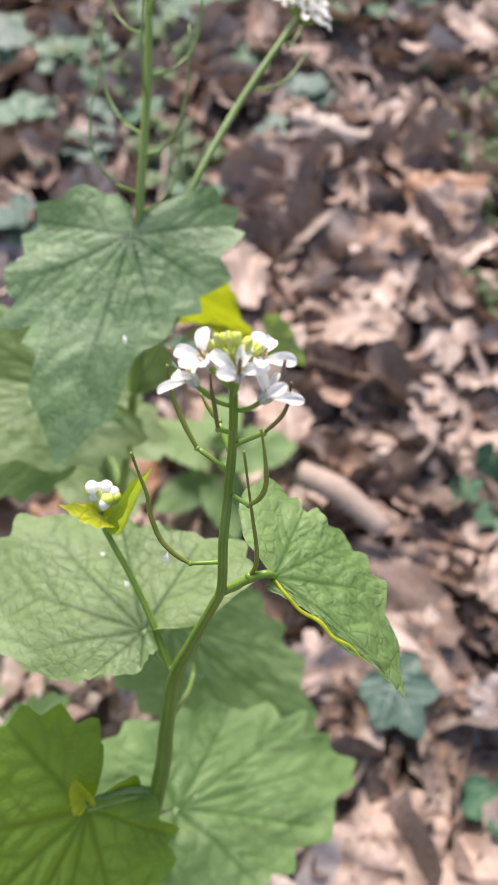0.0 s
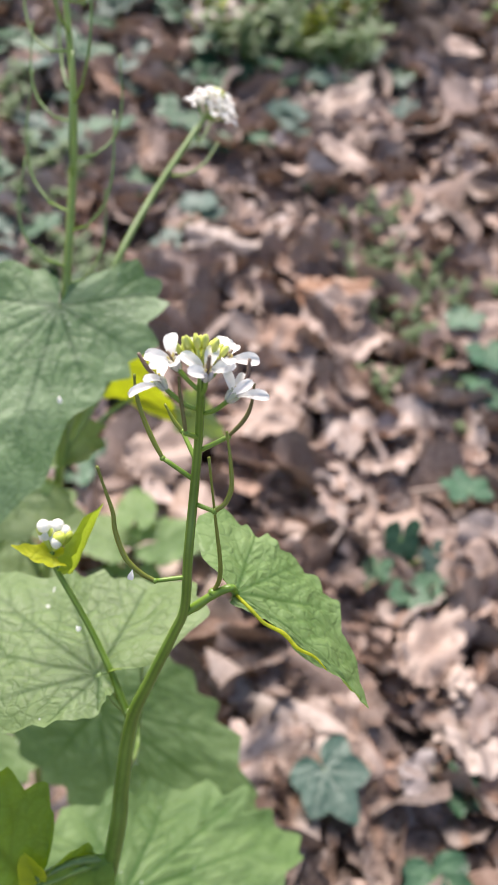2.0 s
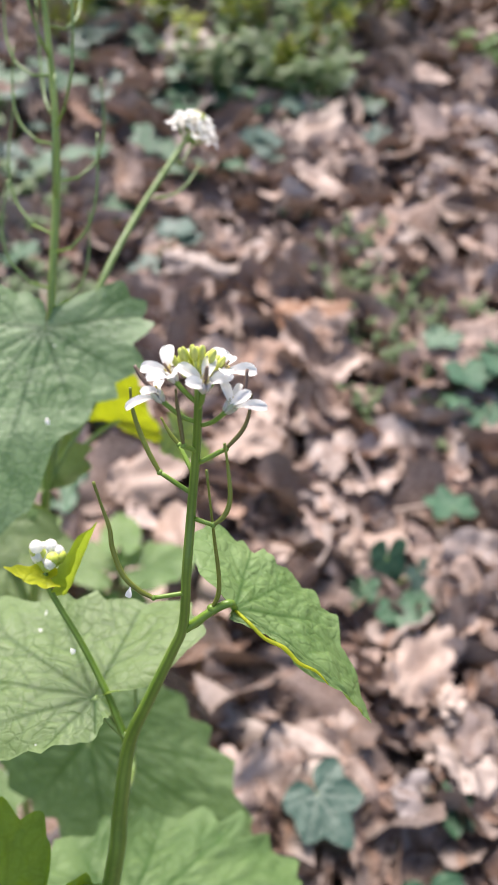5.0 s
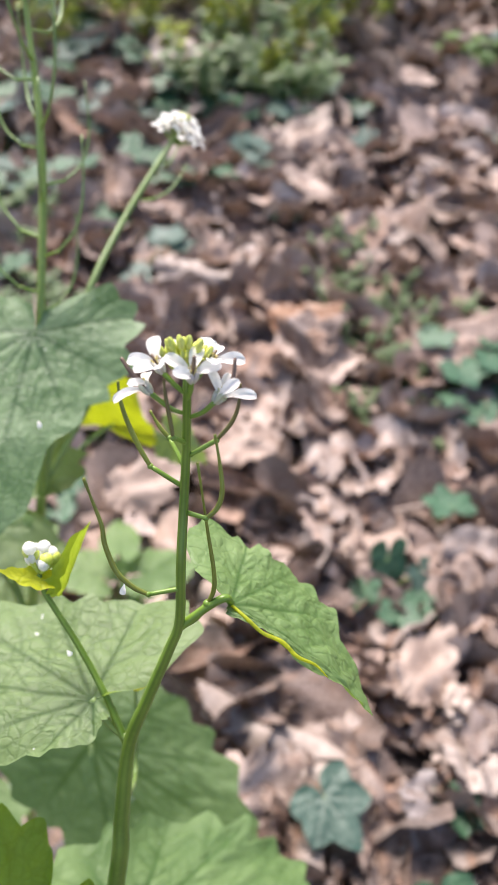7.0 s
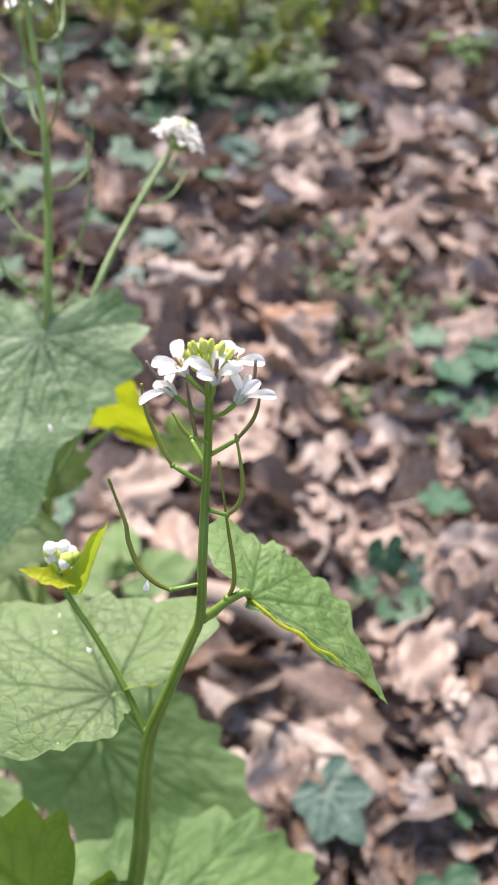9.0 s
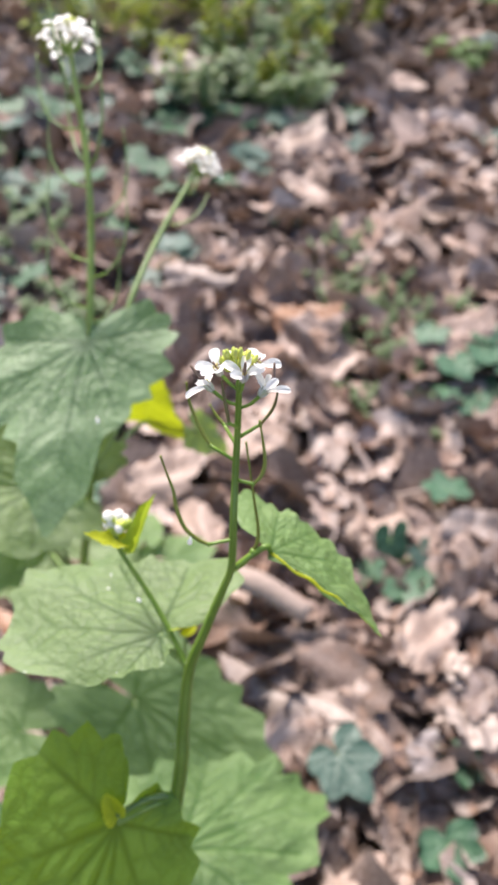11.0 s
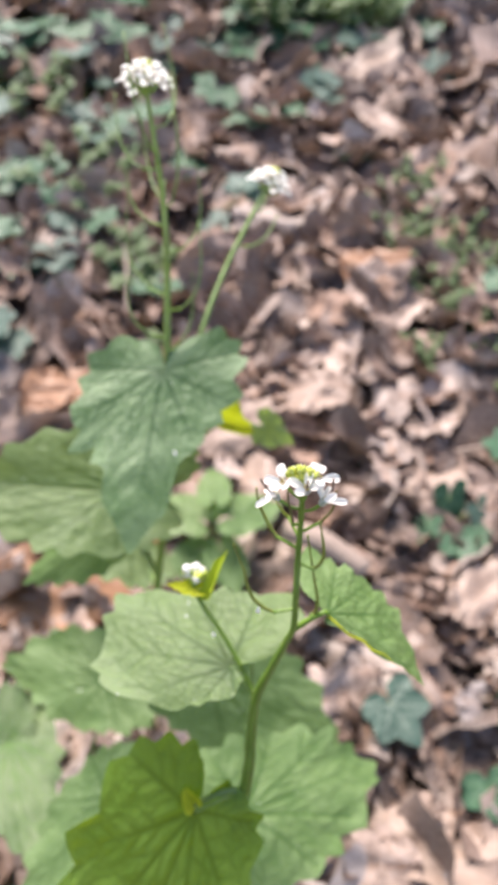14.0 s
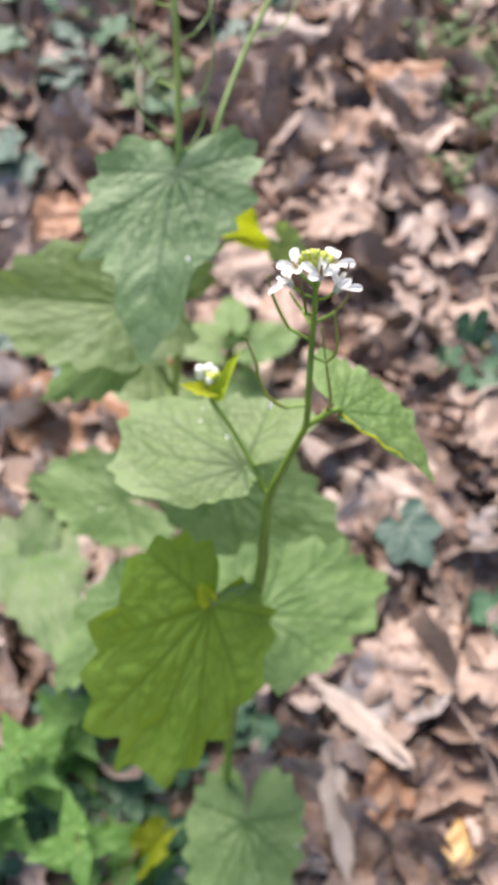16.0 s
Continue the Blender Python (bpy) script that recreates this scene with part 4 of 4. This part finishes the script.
# ---- dead leaves ----
OAK = [(0, 1.0), (5, 0.9), (9, 0.76), (12, 0.82), (17, 0.72), (20, 0.56), (27, 0.62), (34, 0.56), (38, 0.42), (50, 0.46), (62, 0.40), (75, 0.28), (100, 0.24), (140, 0.2), (172, 0.2)]


def dead_leaf_geo(kind_, seed, na=30, nr=4):
    """A dry curled leaf about one unit long, lying flat round the origin."""
    r = random.Random(seed)
    out = OAK if kind_ == "oak" else OVAL
    th = np.concatenate([np.linspace(-178, -60, na // 4), np.linspace(-55, 55, na // 2), np.linspace(60, 178, na // 4)])
    rad = np.interp(np.abs(th + 4 * np.sin(th * 0.05 + seed)), [q[0] for q in out], [q[1] for q in out])
    rad = rad * (1 + 0.05 * np.sin(th * 0.5 + seed))
    curl, bend, twist = r.uniform(-2.2, 2.6), r.uniform(-0.7, 0.7), r.uniform(-0.6, 0.6)
    if kind_ == "roll":
        curl = r.choice((-1, 1)) * r.uniform(3.4, 5.0)
    ks = np.arange(nr + 1) / nr
    verts, vein = [], []
    ph = r.random() * 6
    for k in ks:
        for t_, q in zip(th, rad):
            a, b2 = k * q * math.cos(radians(t_)), k * q * math.sin(radians(t_)) * (1.25 if kind_ != "oak" else 1.1)
            if abs(curl) > 0.05:
                y, z = math.sin(curl * b2) / curl, (1 - math.cos(curl * b2)) / curl
            else:
                y, z = b2, 0.0
            z += bend * 0.5 * a * a + twist * a * b2 + 0.05 * math.sin(9 * a + ph) * math.cos(8 * b2 + ph) + 0.035 * math.sin(17 * b2 + 5 * a + ph) + 0.05 * k ** 3 * math.sin(t_ * 0.16 + ph)
            verts.append((a - 0.25, y, z))
            vein.append(math.exp(-(b2 / 0.02) ** 2) + 0.5 * max(0, math.cos((a - abs(b2) * 0.8) * 36)) ** 12)
    m_ = len(th)
    faces = [(i * m_ + j, i * m_ + m_ + j, i * m_ + m_ + j + 1, i * m_ + j + 1) if i else (j + m_, j + m_ + 1, j) for i in range(nr) for j in range(m_ - 1)]
    return np.array(verts), faces, np.clip(vein, 0, 1)


KINDS = ["oak", "oval", "oak", "roll", "oval", "oak", "oval", "oak", "roll", "oval", "oak", "oval", "oval", "oak"]
SHAPES = [dead_leaf_geo(k, 200 + i, 44, 6) for i, k in enumerate(KINDS)]
DATA = [mesh_data("dead_leaf", g[0] * 0.08, g[1], LITTER, g[2]) for g in SHAPES]


def leaf_pose(x, y, r, level, tilt=0.35):
    return Matrix.Translation((x, y, ground_height(x, y) + level)) @ Euler((r.gauss(0, tilt), r.gauss(0, tilt), r.random() * 6.283)).to_matrix().to_4x4()


DATA_DARK = [mesh_data("dead_leaf", g[0] * 0.08, g[1], LITTER_DARK, g[2]) for g in SHAPES]


def dark_spot(x, y):
    """The two oval spots where most of the leaves take the darker tone."""
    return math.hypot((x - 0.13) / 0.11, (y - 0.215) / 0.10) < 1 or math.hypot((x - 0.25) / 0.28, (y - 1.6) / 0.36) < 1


litter = thing("leaf_litter", (0, 0, 0), "layer of dry brown oak and beech leaves", "leaf litter", kind="structure")


def dead_leaf(m_, which, scale, parent=litter, name="dead_leaf"):
    spot = dark_spot(m_.translation.x, m_.translation.y) and which % 5 != 0
    ob = new(name, (DATA_DARK if spot else DATA)[which])
    ob.parent = parent
    ob.matrix_basis = m_ @ Matrix.Diagonal((scale, scale, scale, 1))
    return ob


r_ = random.Random(31)
for k in range(290):
    x, y = r_.uniform(-0.2, 0.34), -0.12 + 0.82 * r_.random() ** 1.15
    dead_leaf(leaf_pose(x, y, r_, r_.uniform(0.004, 0.036), 0.48), r_.randrange(len(DATA)), r_.uniform(0.42, 0.92))

# leaves that stand out by size, colour or curl
SPECIAL = {}
for i, (c_a, c_b) in enumerate((((0.33, 0.235, 0.18), (0.41, 0.31, 0.25)), ((0.35, 0.28, 0.235), (0.43, 0.355, 0.305)), ((0.30, 0.155, 0.085), (0.38, 0.22, 0.13)), ((0.62, 0.40, 0.17), (0.7, 0.5, 0.25)), ((0.27, 0.23, 0.22), (0.36, 0.32, 0.3)), ((0.5, 0.39, 0.31), (0.62, 0.52, 0.44)))):
    m_, n, l, b = material("dry_leaf_tone")
    f1, f2 = noise_node(n, l, 45, 4), noise_node(n, l, 380, 5)
    col = mix_colour(n, l, ramp_fac(n, l, f1, 0.35, 0.7), c_a, c_b)
    col = mix_colour(n, l, ramp_fac(n, l, f2, 0.5, 0.85), col, tuple(q * 0.6 for q in c_a))
    at_ = n.new("ShaderNodeAttribute")
    at_.attribute_name = "vein"
    l.new(mix_colour(n, l, at_.outputs["Fac"], col, tuple(q * 0.7 for q in c_a)), b.inputs["Base Color"])
    b.inputs["Roughness"].default_value = 0.5
    bump(n, l, f2, b, 0.5, 0.0008)
    translucent(n, l, b, c_a, 0.14)
    SPECIAL[i] = m_


def lone_leaf(x, y, level, yaw, rx, ry, shape, length, tone, label, narrow=1.0):
    """One dead leaf that can be told apart, lying on the litter."""
    length *= 0.8
    g = SHAPES[shape]
    ob = new("dead_leaf", mesh_data("dead_leaf", g[0] * np.array((length, length * narrow, length * narrow)), g[1], SPECIAL[tone], g[2]))
    ob.matrix_world = Matrix.Translation((x, y, ground_height(x, y) + level)) @ Euler((radians(rx), radians(ry), radians(yaw))).to_matrix().to_4x4()
    BASE[ob] = Vector((0, 0, 0))
    part("leaf_stalk", tube([(-0.24 * length, 0, 0.002), (-0.36 * length, 0.01 * length, 0.004), (-0.5 * length, 0.04 * length, 0.002)], [0.0009, 0.0006], 4, 6), BARK, ob)
    return tagged(ob, label, "dead leaf", "fallen leaves")


lone_leaf(0.125, 0.395, 0.03, 25, 8, -10, 1, 0.10, 0, "large orange-brown dead leaf lying flat")
lone_leaf(0.185, 0.30, 0.035, 60, 5, 10, 5, 0.08, 0, "pale brown lobed dead leaf")
lone_leaf(0.085, 0.235, 0.035, 165, 10, 0, 3, 0.09, 1, "pale curled dead leaf rolled into a tube")
lone_leaf(0.212, 0.283, 0.035, 80, 20, 0, 4, 0.028, 5, "bright orange dead leaf scrap")
lone_leaf(0.195, 0.215, 0.03, 20, 0, 12, 7, 0.06, 4, "grey weathered dead leaf")
lone_leaf(0.22, 0.25, 0.03, 120, 10, 12, 9, 0.05, 1, "pale bleached dead leaf")
lone_leaf(-0.085, 0.155, 0.03, 100, 0, 10, 9, 0.10, 1, "pale crumpled dead leaf between green plants")
lone_leaf(-0.06, 0.715, 0.04, 15, 10, 0, 1, 0.075, 1, "pale cream dead leaf")
lone_leaf(-0.215, 0.44, 0.03, 30, 5, 10, 11, 0.065, 2, "red-brown dead leaf on the litter")
lone_leaf(-0.15, 0.24, 0.03, 0, 5, 10, 12, 0.10, 2, "red-brown dead leaf on the litter")
lone_leaf(-0.11, 0.27, 0.03, 70, 5, -10, 6, 0.10, 2, "red-brown dead leaf on the litter")
lone_leaf(0.05, 0.92, 0.03, 150, 5, 0, 5, 0.09, 0, "large orange-brown dead leaf lying flat")
lone_leaf(0.06, 0.66, 0.03, 10, 5, 0, 12, 0.065, 2, "red-brown dead leaf on the litter")
lone_leaf(0.01, 1.05, 0.03, 60, 5, 0, 5, 0.12, 0, "large tan dead leaf")
lone_leaf(-0.16, 1.16, 0.06, 10, 0, 0, 11, 0.10, 1, "pale leaf lying on the ivy")
lone_leaf(0.195, 0.105, 0.035, 200, 12, 8, 7, 0.085, 0, "large tan lobed dead leaf")
lone_leaf(0.155, 0.115, 0.03, 250, -5, 8, 5, 0.085, 0, "tan lobed dead leaf")
lone_leaf(0.125, 0.05, 0.035, 150, 10, 8, 5, 0.10, 5, "long pale curled strip of dead leaf", 0.34)
lone_leaf(0.108, 0.005, 0.035, 290, 0, 8, 10, 0.10, 5, "long pale curled strip of dead leaf", 0.34)
lone_leaf(0.145, 0.02, 0.03, 80, 10, 8, 9, 0.05, 2, "small orange-brown dead leaf")
lone_leaf(0.197, -0.008, 0.03, 70, 10, 8, 4, 0.035, 3, "small yellow dead leaf")
lone_leaf(0.14, 0.085, 0.025, 200, 10, 8, 11, 0.07, 4, "grey wet dead leaf")

lone_leaf(-0.045, 0.415, 0.045, 40, 8, -6, 5, 0.085, 0, "tan dead leaf lying on darker litter")
lone_leaf(-0.005, 0.37, 0.045, 120, -6, 8, 13, 0.08, 0, "tan lobed dead leaf on darker litter")
lone_leaf(0.02, 0.475, 0.045, 200, 6, 6, 9, 0.07, 0, "pale tan dead leaf lying on darker litter")
lone_leaf(-0.08, 0.5, 0.045, 300, 6, 8, 7, 0.08, 0, "tan lobed dead leaf beside the tall plant")

stick = thing("dead_twig", (0.06, 0.31, 0.0), "thick pale bare twig on the leaf litter", "twig", "twigs")
part("twig_body", tube([(0.025, 0.322, 0.042), (0.055, 0.314, 0.048), (0.095, 0.298, 0.042)], [0.009, 0.01, 0.008], 6, 10), BARK, stick)
for k, (x, y, a, lg) in enumerate(((0.2, 0.46, 0.3, 0.1), (-0.2, 0.6, 1.9, 0.14), (0.2, 0.05, 2.2, 0.08), (0.08, 1.0, 0.6, 0.16), (-0.1, 0.8, 2.6, 0.12), (0.28, 0.9, 2.8, 0.2), (0.17, 0.84, 2.4, 0.12))):
    z = ground_height(x, y) + 0.03
    tw = thing("dead_twig", (x, y, z), "thin brown twig lying among dead leaves", "twig", "twigs")
    dx, dy = math.cos(a) * lg / 2, math.sin(a) * lg / 2
    part("twig_body", tube([(x - dx, y - dy, z - 0.01), (x + dy * 0.08, y - dx * 0.08, z + 0.006), (x + dx, y + dy, z)], [0.0022, 0.002, 0.0012], 5, 7), BARK, tw)

def fallen_petal(c, d, up_):
    ob = new("fallen_petal", mesh_data("fallen_petal", [Vector(q) - Vector(c) for q in petal(c, Vector(c) + Vector(d), up_, 0.0013)[0]], petal(c, Vector(c) + Vector(d), up_, 0.0013)[1], PETAL))
    ob.location = c
    tagged(ob, "tiny white petal stuck to the plant", "petal", "fallen petals")


fallen_petal(p(-14.2, -37.6, -18.4), p(-0.4, -2.2, 0.3) - p(0, 0, 0), TOWARD)
fallen_petal((-0.0135, 0.1755, 0.3565), (0.0012, -0.002, -0.0007), (0, -0.3, 1))
fallen_petal((0.02, 0.1, 0.3605), (0.0012, -0.001, 0), (0, 0, 1))

# the rest of the litter, past counting
LOW = [dead_leaf_geo(k, 300 + i, 20, 3) for i, k in enumerate(KINDS)]
def litter_spot():
    a, q = r_.random() * 6.283, 3.3 * r_.random() ** 0.65
    return q * math.cos(a), 0.7 + q * math.sin(a)


heaps = {False: ([], [], [], [0]), True: ([], [], [], [0])}
for k in range(13200):
    near_ = k < 5000
    scrap = k >= 10500
    x, y = ((r_.uniform(-0.5, 0.5), r_.uniform(-0.15, 1.5)) if k < 12200 else (r_.uniform(-0.1, 0.34), r_.uniform(-0.12, 0.55))) if scrap else (r_.uniform(-0.75, 0.75), r_.uniform(-0.3, 1.95)) if near_ else litter_spot()
    g = LOW[r_.randrange(len(LOW))]
    m_ = leaf_pose(x, y, r_, r_.uniform(-0.004, 0.024) + (0.008 if scrap else 0), 0.7 if scrap else 0.58) @ Matrix.Scale(0.08 * (r_.uniform(0.12, 0.32) if scrap else r_.uniform(0.38, 0.92)), 4)
    m_ = np.array(m_)
    verts_all, faces_all, vein_all, total = heaps[dark_spot(x, y) and k % 5 != 0]
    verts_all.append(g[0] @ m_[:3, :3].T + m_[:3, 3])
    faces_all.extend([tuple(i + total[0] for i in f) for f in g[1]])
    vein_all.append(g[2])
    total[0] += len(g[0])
for is_dark, (verts_all, faces_all, vein_all, total) in heaps.items():
    rest = new("dead_leaves", mesh_data("dead_leaves", np.concatenate(verts_all), faces_all, LITTER_DARK_FAR if is_dark else LITTER_FAR, np.concatenate(vein_all)))
    rest.parent = litter
    tagged(rest, "darker grey-brown fallen leaves in two spots" if is_dark else "dry brown fallen leaves covering the ground", kind="stuff")
